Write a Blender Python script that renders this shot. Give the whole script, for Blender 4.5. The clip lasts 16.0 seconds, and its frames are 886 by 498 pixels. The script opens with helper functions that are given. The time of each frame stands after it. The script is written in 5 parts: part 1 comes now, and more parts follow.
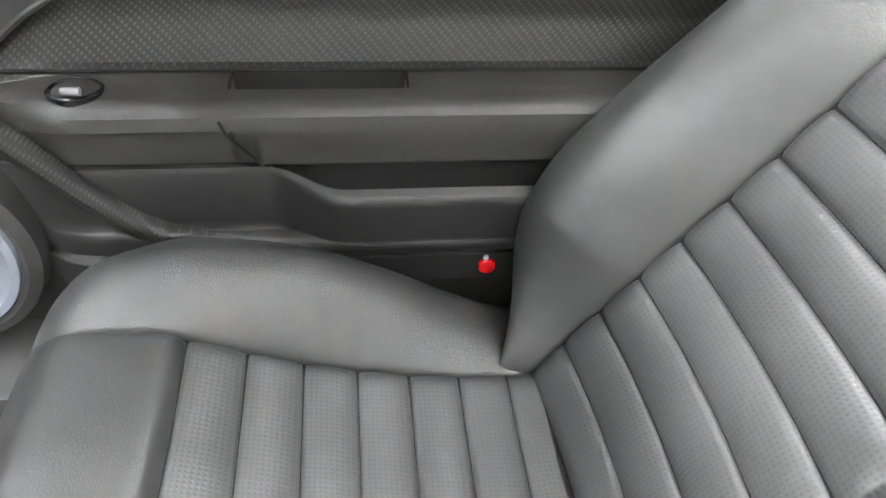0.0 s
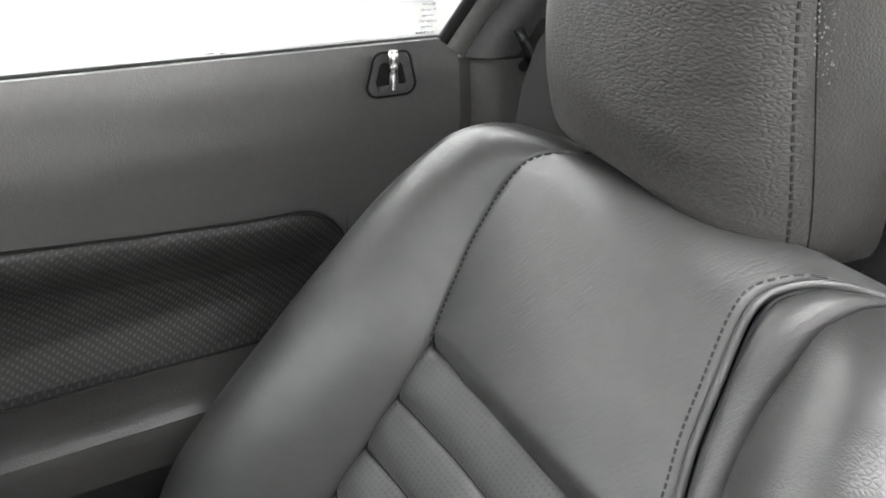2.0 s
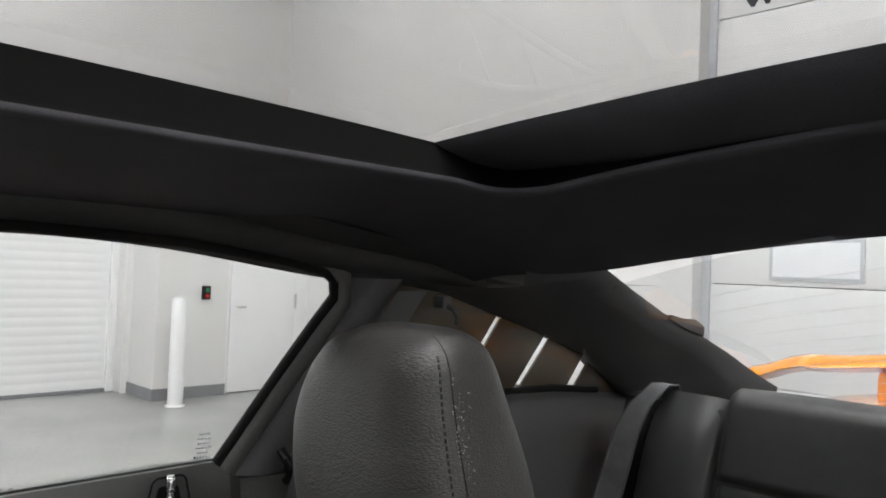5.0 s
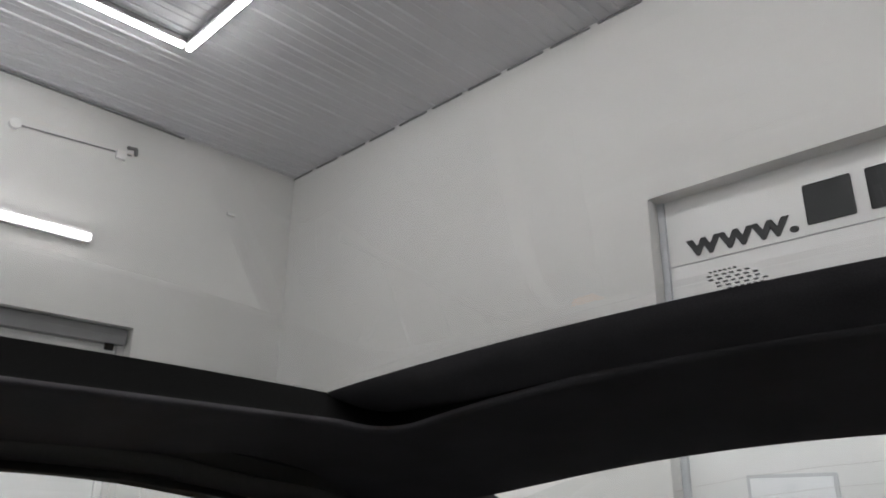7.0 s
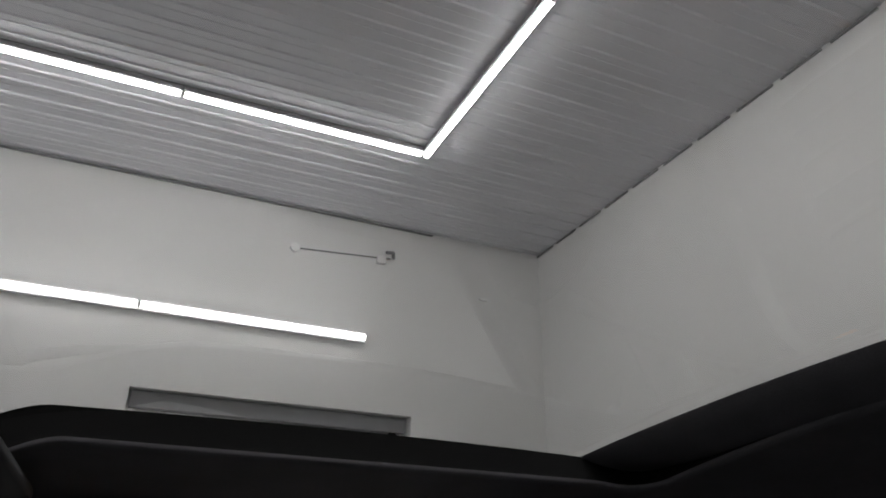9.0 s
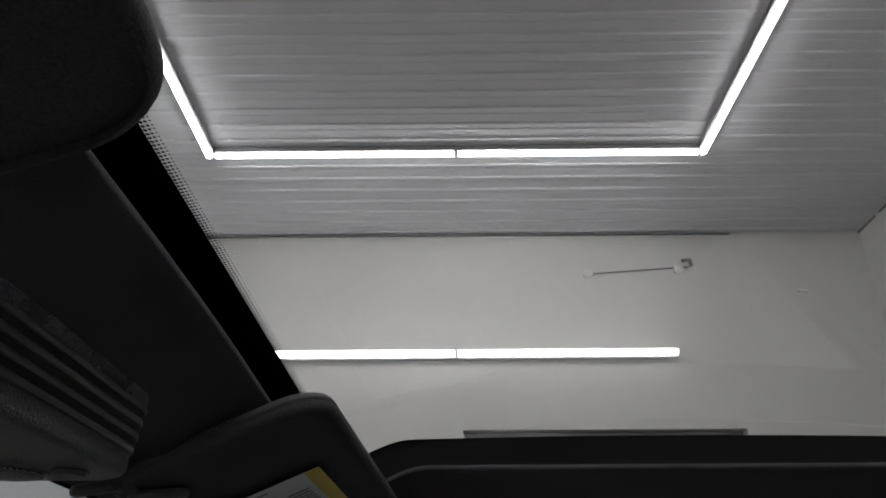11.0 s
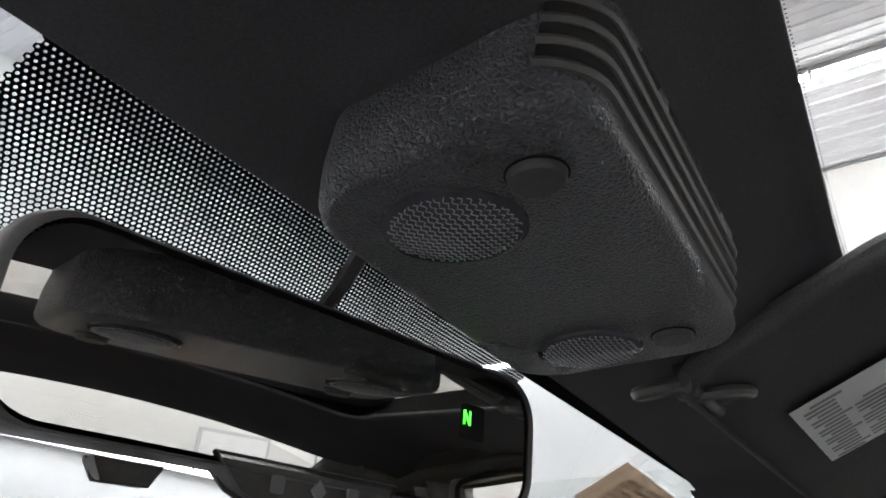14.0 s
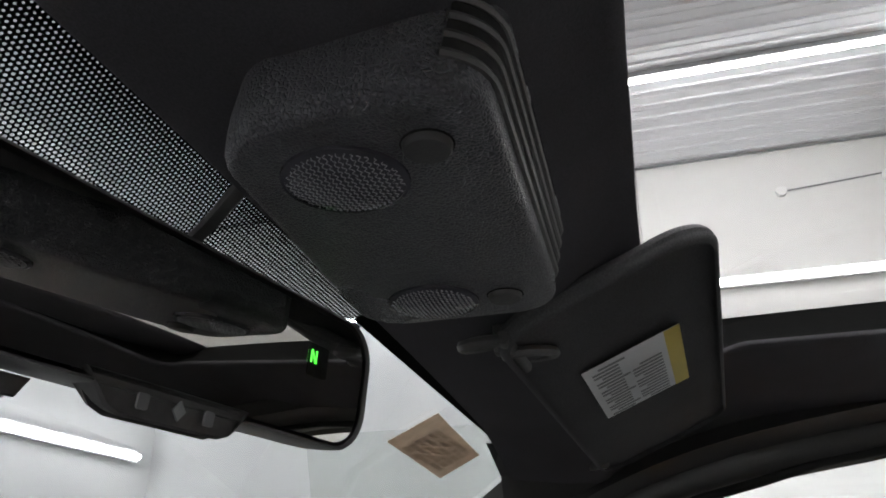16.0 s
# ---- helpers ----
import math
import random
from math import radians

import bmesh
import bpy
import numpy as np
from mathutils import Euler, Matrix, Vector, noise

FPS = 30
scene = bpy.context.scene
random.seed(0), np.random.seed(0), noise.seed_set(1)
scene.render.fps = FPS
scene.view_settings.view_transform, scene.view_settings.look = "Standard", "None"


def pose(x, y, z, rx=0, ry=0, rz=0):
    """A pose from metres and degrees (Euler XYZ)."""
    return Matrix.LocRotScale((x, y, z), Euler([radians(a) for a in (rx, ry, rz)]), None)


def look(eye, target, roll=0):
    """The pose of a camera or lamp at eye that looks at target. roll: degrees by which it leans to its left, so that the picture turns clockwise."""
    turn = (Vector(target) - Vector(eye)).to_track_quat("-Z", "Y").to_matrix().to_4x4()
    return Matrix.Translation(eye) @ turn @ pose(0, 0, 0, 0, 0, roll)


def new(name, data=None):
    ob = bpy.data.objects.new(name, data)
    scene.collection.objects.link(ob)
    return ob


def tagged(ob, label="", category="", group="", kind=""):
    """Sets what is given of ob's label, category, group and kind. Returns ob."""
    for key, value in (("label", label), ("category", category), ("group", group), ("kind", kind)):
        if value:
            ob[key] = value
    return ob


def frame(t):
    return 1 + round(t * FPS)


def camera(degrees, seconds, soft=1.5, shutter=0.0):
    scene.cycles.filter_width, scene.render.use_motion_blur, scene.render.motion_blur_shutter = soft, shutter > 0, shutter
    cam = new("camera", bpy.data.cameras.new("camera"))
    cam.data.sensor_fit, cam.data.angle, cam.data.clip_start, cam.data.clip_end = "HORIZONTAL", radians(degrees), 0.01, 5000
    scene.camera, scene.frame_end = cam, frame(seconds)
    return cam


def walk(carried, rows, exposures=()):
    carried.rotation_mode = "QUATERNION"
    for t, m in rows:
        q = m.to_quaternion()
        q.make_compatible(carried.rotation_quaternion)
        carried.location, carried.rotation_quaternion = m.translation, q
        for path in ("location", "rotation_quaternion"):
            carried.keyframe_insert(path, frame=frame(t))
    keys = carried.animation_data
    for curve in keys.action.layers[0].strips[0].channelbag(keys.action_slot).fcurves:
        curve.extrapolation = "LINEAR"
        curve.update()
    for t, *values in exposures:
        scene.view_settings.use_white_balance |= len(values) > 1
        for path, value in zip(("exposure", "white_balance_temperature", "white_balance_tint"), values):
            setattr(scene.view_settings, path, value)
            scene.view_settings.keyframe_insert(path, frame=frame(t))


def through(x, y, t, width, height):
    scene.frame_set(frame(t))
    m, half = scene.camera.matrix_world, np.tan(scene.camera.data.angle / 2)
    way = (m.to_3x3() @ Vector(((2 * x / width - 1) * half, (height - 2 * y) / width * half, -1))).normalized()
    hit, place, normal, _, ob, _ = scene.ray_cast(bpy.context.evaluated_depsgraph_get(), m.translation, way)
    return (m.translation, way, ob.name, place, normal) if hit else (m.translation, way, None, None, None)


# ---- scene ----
EXPOSURE = 0.32
EXPOSURES = [(0, 2.8), (1.0, 2.6), (2.0, 1.9), (2.5, 1.4), (3.0, 1.1), (3.5, 0.85), (4.0, 0.7), (5.0, 0.5), (7.5, -0.2), (8.5, -0.28), (9.0, -0.55), (11.5, -0.65), (12.0, -0.6), (12.5, -0.25), (13.0, 0.22), (13.5, 0.72), (14.0, 1.05), (14.5, 1.05), (15.3, 0.75), (16.0, 0.5)]
cam = camera(61.49, 16.0, soft=1.8)
PATH = [
    (0, (0.1282, 0.0780, 1.0408), (0.8991, -0.0388, 0.4145), 3.53),
    (0.5, (0.1329, 0.0422, 1.0738), (0.8892, -0.1614, 0.4521), 2.58),
    (1, (0.1378, -0.0001, 1.1059), (0.9049, -0.2570, 0.5180), 1.72),
    (1.5, (0.1467, -0.0438, 1.1302), (0.9336, -0.3584, 0.5994), 1.32),
    (2, (0.1696, -0.0480, 1.1648), (0.9191, -0.4964, 0.6778), 2.44),
    (2.5, (0.1719, -0.0653, 1.1660), (0.9109, -0.5844, 0.7367), 2.78),
    (3, (0.1561, -0.0627, 1.1734), (0.8820, -0.6454, 0.8078), 2.65),
    (3.5, (0.1392, -0.0599, 1.1789), (0.8586, -0.6973, 0.9030), 2.60),
    (4, (0.1233, -0.0536, 1.1850), (0.8364, -0.7253, 0.9846), 2.52),
    (4.5, (0.0752, -0.0223, 1.2008), (0.7847, -0.7221, 1.1184), 2.42),
    (5, (0.0301, 0.0123, 1.2154), (0.7359, -0.6956, 1.2440), 2.34),
    (5.2, (0.0119, 0.0160, 1.2220), (0.7169, -0.6904, 1.2857), 2.34),
    (7.3, (-0.2423, 0.0853, 1.1835), (0.4236, -0.5681, 1.5435), 0.63),
    (7.5, (-0.2505, 0.0843, 1.1842), (0.4195, -0.5630, 1.5476), 0.47),
    (8, (-0.2848, 0.0933, 1.1826), (0.4420, -0.4810, 1.5593), 0.43),
    (8.5, (-0.3158, 0.1218, 1.1686), (0.4665, -0.3454, 1.5806), 0.32),
    (9, (-0.3326, 0.1295, 1.1529), (0.4905, -0.2410, 1.5833), 0.48),
    (9.2, (-0.3357, 0.1328, 1.1489), (0.5031, -0.1975, 1.5816), 0.28),
    (11.3, (-0.3514, 0.1400, 1.1273), (0.5324, 0.1878, 1.5927), -0.41),
    (11.5, (-0.3461, 0.1500, 1.1259), (0.5353, 0.2247, 1.5924), -0.49),
    (12, (-0.3157, 0.1692, 1.1239), (0.5558, 0.3148, 1.5923), -0.25),
    (12.5, (-0.2881, 0.2089, 1.1161), (0.5680, 0.4291, 1.5836), -0.44),
    (13, (-0.2603, 0.2353, 1.1098), (0.5681, 0.5417, 1.5788), -0.32),
    (13.5, (-0.2451, 0.2659, 1.1059), (0.5498, 0.6601, 1.5671), -0.03),
    (14, (-0.2552, 0.2704, 1.0988), (0.5158, 0.7129, 1.5569), -0.39),
    (14.5, (-0.2504, 0.2802, 1.0945), (0.5175, 0.7430, 1.5375), -0.83),
    (15, (-0.2736, 0.2752, 1.0964), (0.5221, 0.7017, 1.5266), -0.91),
    (15.5, (-0.2915, 0.2871, 1.0854), (0.5620, 0.5983, 1.5032), -1.21),
    (16, (-0.2916, 0.2781, 1.0798), (0.5917, 0.5021, 1.4916), -1.14),
]
walk(cam, [(t, look(e, g, r)) for t, e, g, r in PATH], exposures=[(t, EXPOSURE + e) for t, e in EXPOSURES])

# ---- world: a closed hall, lit by tubes, some of them added out of view ----
world = bpy.data.worlds.new("world")
world.use_nodes = True
scene.world = world
world.node_tree.nodes["Background"].inputs[0].default_value = (0.8, 0.85, 0.9, 1)
world.node_tree.nodes["Background"].inputs[1].default_value = 0.02


# ---- materials ----
FOLD_ACROSS, FOLD_ALONG = (600.0, -133.0, 218.0), (-42.0, -53.0, 87.0)


def folds(nt, co, mp):
    """Fine parallel creases that run up a seat back, in patches."""
    com = nt.nodes.new("ShaderNodeCombineXYZ")
    for k, axis in enumerate((FOLD_ACROSS, FOLD_ALONG)):
        dot = nt.nodes.new("ShaderNodeVectorMath")
        dot.operation = "DOT_PRODUCT"
        dot.inputs[1].default_value = axis
        nt.links.new(co.outputs["Object"], dot.inputs[0])
        nt.links.new(dot.outputs["Value"], com.inputs[k])
    n = nt.nodes.new("ShaderNodeTexNoise")
    n.inputs["Scale"].default_value = 1.0
    n.inputs["Detail"].default_value = 2
    n.inputs["Distortion"].default_value = 0.25
    nt.links.new(com.outputs[0], n.inputs["Vector"])
    patch = nt.nodes.new("ShaderNodeTexNoise")
    patch.inputs["Scale"].default_value = 11.0
    nt.links.new(mp.outputs[0], patch.inputs["Vector"])
    pr = nt.nodes.new("ShaderNodeMapRange")
    pr.inputs["From Min"].default_value, pr.inputs["From Max"].default_value = 0.35, 0.65
    pr.inputs["To Min"].default_value = 0.5
    nt.links.new(patch.outputs["Fac"], pr.inputs["Value"])
    mul = nt.nodes.new("ShaderNodeMath")
    mul.operation = "MULTIPLY"
    nt.links.new(n.outputs["Fac"], mul.inputs[0])
    nt.links.new(pr.outputs["Result"], mul.inputs[1])
    return mul.outputs[0]


def material(name, color, rough=0.5, metal=0.0, grain=0.0, grain_scale=200.0, bump=0.0, bump_scale=400.0,
             stain=0.0, stain_scale=6.0, kind="noise", stretch=(1, 1, 1), spec=0.5, coat=0.0, bump_dist=0.001,
             axes=((1, 0, 0), (0, 1, 0)), deep=0.0, studs=False, crease=0.0, fold=0.0):
    m = bpy.data.materials.new(name)
    m.use_nodes = True
    nt = m.node_tree
    b = nt.nodes["Principled BSDF"]
    b.inputs["Base Color"].default_value = (*color, 1)
    b.inputs["Roughness"].default_value = rough
    b.inputs["Metallic"].default_value = metal
    b.inputs["Specular IOR Level"].default_value = spec
    b.inputs["Coat Weight"].default_value = coat
    co = nt.nodes.new("ShaderNodeTexCoord")
    mp = nt.nodes.new("ShaderNodeMapping")
    mp.inputs["Scale"].default_value = stretch
    nt.links.new(co.outputs["Object"], mp.inputs["Vector"])
    if grain or stain:
        last = None
        for amount, scale, detail in ((grain, grain_scale, 3), (stain, stain_scale, 5)):
            if not amount:
                continue
            n = nt.nodes.new("ShaderNodeTexNoise")
            n.inputs["Scale"].default_value = scale
            n.inputs["Detail"].default_value = detail
            nt.links.new(mp.outputs[0], n.inputs["Vector"])
            r = nt.nodes.new("ShaderNodeMapRange")
            r.inputs["From Min"].default_value, r.inputs["From Max"].default_value = 0.3, 0.7
            r.inputs["To Min"].default_value, r.inputs["To Max"].default_value = 1 - amount, 1 + amount
            nt.links.new(n.outputs["Fac"], r.inputs["Value"])
            mix = nt.nodes.new("ShaderNodeVectorMath")
            mix.operation = "SCALE"
            if last is None:
                mix.inputs[0].default_value = color
            else:
                nt.links.new(last, mix.inputs[0])
            nt.links.new(r.outputs["Result"], mix.inputs["Scale"])
            last = mix.outputs["Vector"]
            if amount is stain or not stain:
                rr = nt.nodes.new("ShaderNodeMapRange")
                rr.inputs["To Min"].default_value, rr.inputs["To Max"].default_value = max(rough - 0.12, 0.02), min(rough + 0.12, 1)
                nt.links.new(n.outputs["Fac"], rr.inputs["Value"])
                nt.links.new(rr.outputs["Result"], b.inputs["Roughness"])
        nt.links.new(last, b.inputs["Base Color"])
    if bump:
        bp = nt.nodes.new("ShaderNodeBump")
        bp.inputs["Strength"].default_value = bump
        bp.inputs["Distance"].default_value = bump_dist
        if kind == "leather":
            v = nt.nodes.new("ShaderNodeTexVoronoi")
            v.feature = "DISTANCE_TO_EDGE"
            v.inputs["Scale"].default_value = bump_scale
            w = nt.nodes.new("ShaderNodeTexNoise")
            w.inputs["Scale"].default_value = bump_scale * 0.5
            add = nt.nodes.new("ShaderNodeMixRGB")
            add.inputs[0].default_value = 0.9 / bump_scale
            nt.links.new(mp.outputs[0], w.inputs["Vector"])
            nt.links.new(mp.outputs[0], add.inputs[1])
            nt.links.new(w.outputs["Color"], add.inputs[2])
            nt.links.new(add.outputs[0], v.inputs["Vector"])
            r = nt.nodes.new("ShaderNodeMapRange")
            r.inputs["From Max"].default_value = 0.25
            nt.links.new(v.outputs["Distance"], r.inputs["Value"])
            nt.links.new(r.outputs["Result"], bp.inputs["Height"])
            if crease:
                # soft folds of worn leather under the fine grain
                fold = nt.nodes.new("ShaderNodeTexNoise")
                fold.inputs["Scale"].default_value = 38
                fold.inputs["Detail"].default_value = 5
                fold.inputs["Distortion"].default_value = 1.4
                nt.links.new(mp.outputs[0], fold.inputs["Vector"])
                ma = nt.nodes.new("ShaderNodeMath")
                ma.operation = "MULTIPLY_ADD"
                ma.inputs[1].default_value = crease
                nt.links.new(fold.outputs["Fac"], ma.inputs[0])
                nt.links.new(r.outputs["Result"], ma.inputs[2])
                nt.links.new(ma.outputs[0], bp.inputs["Height"])
        elif kind == "dots":
            # a regular grid of holes (or studs) laid out along two axes of the surface
            com = nt.nodes.new("ShaderNodeCombineXYZ")
            for k in range(2):
                dot = nt.nodes.new("ShaderNodeVectorMath")
                dot.operation = "DOT_PRODUCT"
                dot.inputs[1].default_value = axes[k]
                nt.links.new(co.outputs["Object"], dot.inputs[0])
                nt.links.new(dot.outputs["Value"], com.inputs[k])
            v = nt.nodes.new("ShaderNodeTexVoronoi")
            v.voronoi_dimensions = "2D"
            v.inputs["Scale"].default_value = bump_scale
            v.inputs["Randomness"].default_value = 0.0
            nt.links.new(com.outputs[0], v.inputs["Vector"])
            r = nt.nodes.new("ShaderNodeMapRange")
            r.inputs["From Min"].default_value, r.inputs["From Max"].default_value = 0.16, 0.36
            if studs:
                r.inputs["To Min"].default_value, r.inputs["To Max"].default_value = 1, 0
            nt.links.new(v.outputs["Distance"], r.inputs["Value"])
            nt.links.new(r.outputs["Result"], bp.inputs["Height"])
            if deep:
                r.clamp = True
                hole = nt.nodes.new("ShaderNodeMapRange")
                hole.inputs["To Min"].default_value, hole.inputs["To Max"].default_value = 1 - deep, 1
                nt.links.new(r.outputs["Result"], hole.inputs["Value"])
                sc = nt.nodes.new("ShaderNodeVectorMath")
                sc.operation = "SCALE"
                nt.links.new(last, sc.inputs[0])
                nt.links.new(hole.outputs["Result"], sc.inputs["Scale"])
                nt.links.new(sc.outputs["Vector"], b.inputs["Base Color"])
            if fold:
                ma = nt.nodes.new("ShaderNodeMath")
                ma.operation = "MULTIPLY_ADD"
                ma.inputs[1].default_value = fold
                nt.links.new(folds(nt, co, mp), ma.inputs[0])
                nt.links.new(r.outputs["Result"], ma.inputs[2])
                nt.links.new(ma.outputs[0], bp.inputs["Height"])
        elif kind == "folds":
            fine = nt.nodes.new("ShaderNodeTexNoise")
            fine.inputs["Scale"].default_value = bump_scale
            fine.inputs["Detail"].default_value = 3
            nt.links.new(mp.outputs[0], fine.inputs["Vector"])
            ma = nt.nodes.new("ShaderNodeMath")
            ma.operation = "MULTIPLY_ADD"
            ma.inputs[1].default_value = fold
            nt.links.new(folds(nt, co, mp), ma.inputs[0])
            nt.links.new(fine.outputs["Fac"], ma.inputs[2])
            nt.links.new(ma.outputs[0], bp.inputs["Height"])
        elif kind == "pores":
            v = nt.nodes.new("ShaderNodeTexVoronoi")
            v.inputs["Scale"].default_value = bump_scale
            v.inputs["Randomness"].default_value = 0.0
            nt.links.new(mp.outputs[0], v.inputs["Vector"])
            r = nt.nodes.new("ShaderNodeMapRange")
            r.inputs["From Min"].default_value, r.inputs["From Max"].default_value = 0.12, 0.3
            nt.links.new(v.outputs["Distance"], r.inputs["Value"])
            nt.links.new(r.outputs["Result"], bp.inputs["Height"])
        else:
            n = nt.nodes.new("ShaderNodeTexNoise")
            n.inputs["Scale"].default_value = bump_scale
            n.inputs["Detail"].default_value = 4
            nt.links.new(mp.outputs[0], n.inputs["Vector"])
            nt.links.new(n.outputs["Fac"], bp.inputs["Height"])
        nt.links.new(bp.outputs["Normal"], b.inputs["Normal"])
    return m


def pane_material(name, tint, gloss=0.03):
    m = bpy.data.materials.new(name)
    m.use_nodes = True
    nt = m.node_tree
    nt.nodes.remove(nt.nodes["Principled BSDF"])
    t = nt.nodes.new("ShaderNodeBsdfTransparent")
    t.inputs[0].default_value = (*tint, 1)
    g = nt.nodes.new("ShaderNodeBsdfGlossy")
    g.inputs["Roughness"].default_value = 0.0
    lw = nt.nodes.new("ShaderNodeLayerWeight")
    pw = nt.nodes.new("ShaderNodeMath")
    pw.operation = "POWER"
    pw.inputs[1].default_value = 5.0
    nt.links.new(lw.outputs["Facing"], pw.inputs[0])
    f = nt.nodes.new("ShaderNodeMapRange")
    f.inputs["To Min"].default_value, f.inputs["To Max"].default_value = gloss, 0.8
    nt.links.new(pw.outputs[0], f.inputs["Value"])
    mix = nt.nodes.new("ShaderNodeMixShader")
    nt.links.new(f.outputs[0], mix.inputs[0])
    nt.links.new(t.outputs[0], mix.inputs[1])
    nt.links.new(g.outputs[0], mix.inputs[2])
    nt.links.new(mix.outputs[0], nt.nodes["Material Output"].inputs[0])
    return m


def glow_material(name, color, strength):
    m = bpy.data.materials.new(name)
    m.use_nodes = True
    b = m.node_tree.nodes["Principled BSDF"]
    b.inputs["Base Color"].default_value = (0.8, 0.8, 0.8, 1)
    b.inputs["Emission Color"].default_value = (*color, 1)
    b.inputs["Emission Strength"].default_value = strength
    return m


TUBE_GLOW = 42.0
LEATHER = material("black_leather", (0.039, 0.0390, 0.0388), 0.34, grain=0.10, grain_scale=60, stain=0.20, stain_scale=7,
                   bump=0.16, bump_scale=520, kind="leather", bump_dist=0.0005, crease=1.6, stretch=(0.7, 1.0, 1.25), spec=0.95)
LEATHER_CREASED = material("creased_leather", (0.045, 0.0450, 0.0448), 0.37, grain=0.08, grain_scale=60, stain=0.22, stain_scale=9,
                           bump=0.23, bump_scale=900, kind="folds", fold=2.6, bump_dist=0.0006, spec=0.75)
# darker copy for the rear seat: the missing driver's seat's shade, in the colour
LEATHER_REAR_SHADED = material("shaded_rear_seat_leather", (0.028, 0.028, 0.028), 0.40, grain=0.08, grain_scale=60, stain=0.2, stain_scale=7,
                        bump=0.2, bump_scale=480, kind="leather", bump_dist=0.0005, crease=1.0, spec=0.45)
LEATHER_WORN = material("worn_leather", (0.045, 0.0450, 0.0448), 0.37, grain=0.10, grain_scale=60, stain=0.20, stain_scale=7,
                        bump=0.24, bump_scale=430, kind="leather", bump_dist=0.0007, crease=3.0, stretch=(0.7, 1.0, 1.25), spec=0.75)
LEATHER_COARSE = material("grained_leather", (0.048, 0.0455, 0.044), 0.40, grain=0.12, grain_scale=60, stain=0.2, stain_scale=9,
                          bump=0.25, bump_scale=330, kind="leather", stretch=(0.55, 0.8, 1.6), bump_dist=0.0009, spec=0.6)
BACK_UP = (0.0, -0.5207, 0.8537)
LEATHER_PORES = material("perforated_back_leather", (0.064, 0.0642, 0.0648), 0.38, stain=0.16, stain_scale=8, grain=0.08,
                         bump=0.20, bump_scale=262, kind="dots", bump_dist=0.0005, axes=((1, 0, 0), BACK_UP), deep=0.34, spec=0.6, fold=0.7)
LEATHER_PORES_CUSHION = material("perforated_cushion_leather", (0.064, 0.0642, 0.0648), 0.38, stain=0.16, stain_scale=8, grain=0.08,
                         bump=0.20, bump_scale=262, kind="dots", bump_dist=0.0005, deep=0.34, spec=0.6, fold=0.7)
PIPING = material("piping", (0.008, 0.008, 0.009), 0.55, bump=0.4, bump_scale=500, spec=0.3)
STITCH = material("stitch_thread", (0.034, 0.034, 0.034), 0.8, spec=0.2)
PLASTIC = material("charcoal_plastic", (0.042, 0.0415, 0.041), 0.48, grain=0.1, grain_scale=300, stain=0.12, stain_scale=5,
                   bump=0.35, bump_scale=900, bump_dist=0.0004)
PLASTIC_CABIN = material("cabin_trim_plastic", (0.080, 0.079, 0.080), 0.46, grain=0.1, grain_scale=300, stain=0.12, stain_scale=5,
                         bump=0.35, bump_scale=900, bump_dist=0.0004)
VINYL_DOOR = material("upper_door_vinyl", (0.057, 0.0562, 0.055), 0.30, grain=0.08, grain_scale=200, stain=0.12, stain_scale=4,
                      bump=0.25, bump_scale=380, kind="leather", bump_dist=0.0004, spec=0.9)
PLASTIC_SOFT = material("soft_door_plastic", (0.036, 0.0352, 0.034), 0.36, grain=0.1, grain_scale=200, stain=0.12, stain_scale=4,
                        bump=0.3, bump_scale=420, kind="leather", bump_dist=0.0004)
PLASTIC_GRAIN = material("pebbled_plastic", (0.085, 0.086, 0.097), 0.29, bump=0.9, bump_scale=560, kind="leather",
                         bump_dist=0.0008, stain=0.15, stain_scale=12)
GLOSS_BLACK = material("gloss_black", (0.008, 0.008, 0.009), 0.2, stain=0.1)
WEAVE = material("woven_insert", (0.037, 0.036, 0.035), 0.5, bump=0.22, bump_scale=268, kind="dots", bump_dist=0.0008,
                 stain=0.12, stain_scale=5, axes=((0, 0.70, 0.72), (0, -0.46, 0.44)), deep=0.68, spec=0.35, studs=True)
FABRIC = material("headliner_fabric", (0.066, 0.064, 0.071), 0.9, grain=0.16, grain_scale=900, stain=0.15, stain_scale=12,
                  bump=0.5, bump_scale=1500, bump_dist=0.0005, spec=0.2)
SEAL_BLACK = material("matt_black_seal", (0.004, 0.004, 0.004), 0.8, stain=0.1, spec=0.02)
PLASTIC_LOW = material("dark_lower_plastic", (0.020, 0.0198, 0.0195), 0.45, grain=0.1, grain_scale=300, stain=0.12, stain_scale=5,
                       bump=0.35, bump_scale=900, bump_dist=0.0004)
FRIT = material("black_frit", (0.004, 0.004, 0.004), 0.6, stain=0.1, spec=0.02)
RUBBER = material("black_rubber", (0.010, 0.010, 0.010), 0.7, stain=0.15, spec=0.2)
CHROME = material("chrome", (0.75, 0.75, 0.75), 0.15, metal=1.0, stain=0.05)
SILVER = material("silver_ring", (0.30, 0.33, 0.38), 0.4, metal=0.4, stain=0.08)
PILLAR = material("pillar_plastic", (0.105, 0.104, 0.099), 0.36, grain=0.1, grain_scale=300, stain=0.12, stain_scale=5,
                  bump=0.3, bump_scale=800, bump_dist=0.0004)
WEBBING = material("seat_belt_webbing", (0.118, 0.118, 0.119), 0.7, bump=0.6, bump_scale=700, stretch=(1, 1, 0.2), stain=0.15)
RED = material("red_reflector", (0.55, 0.008, 0.012), 0.22, stain=0.1, bump=0.3, bump_scale=300)
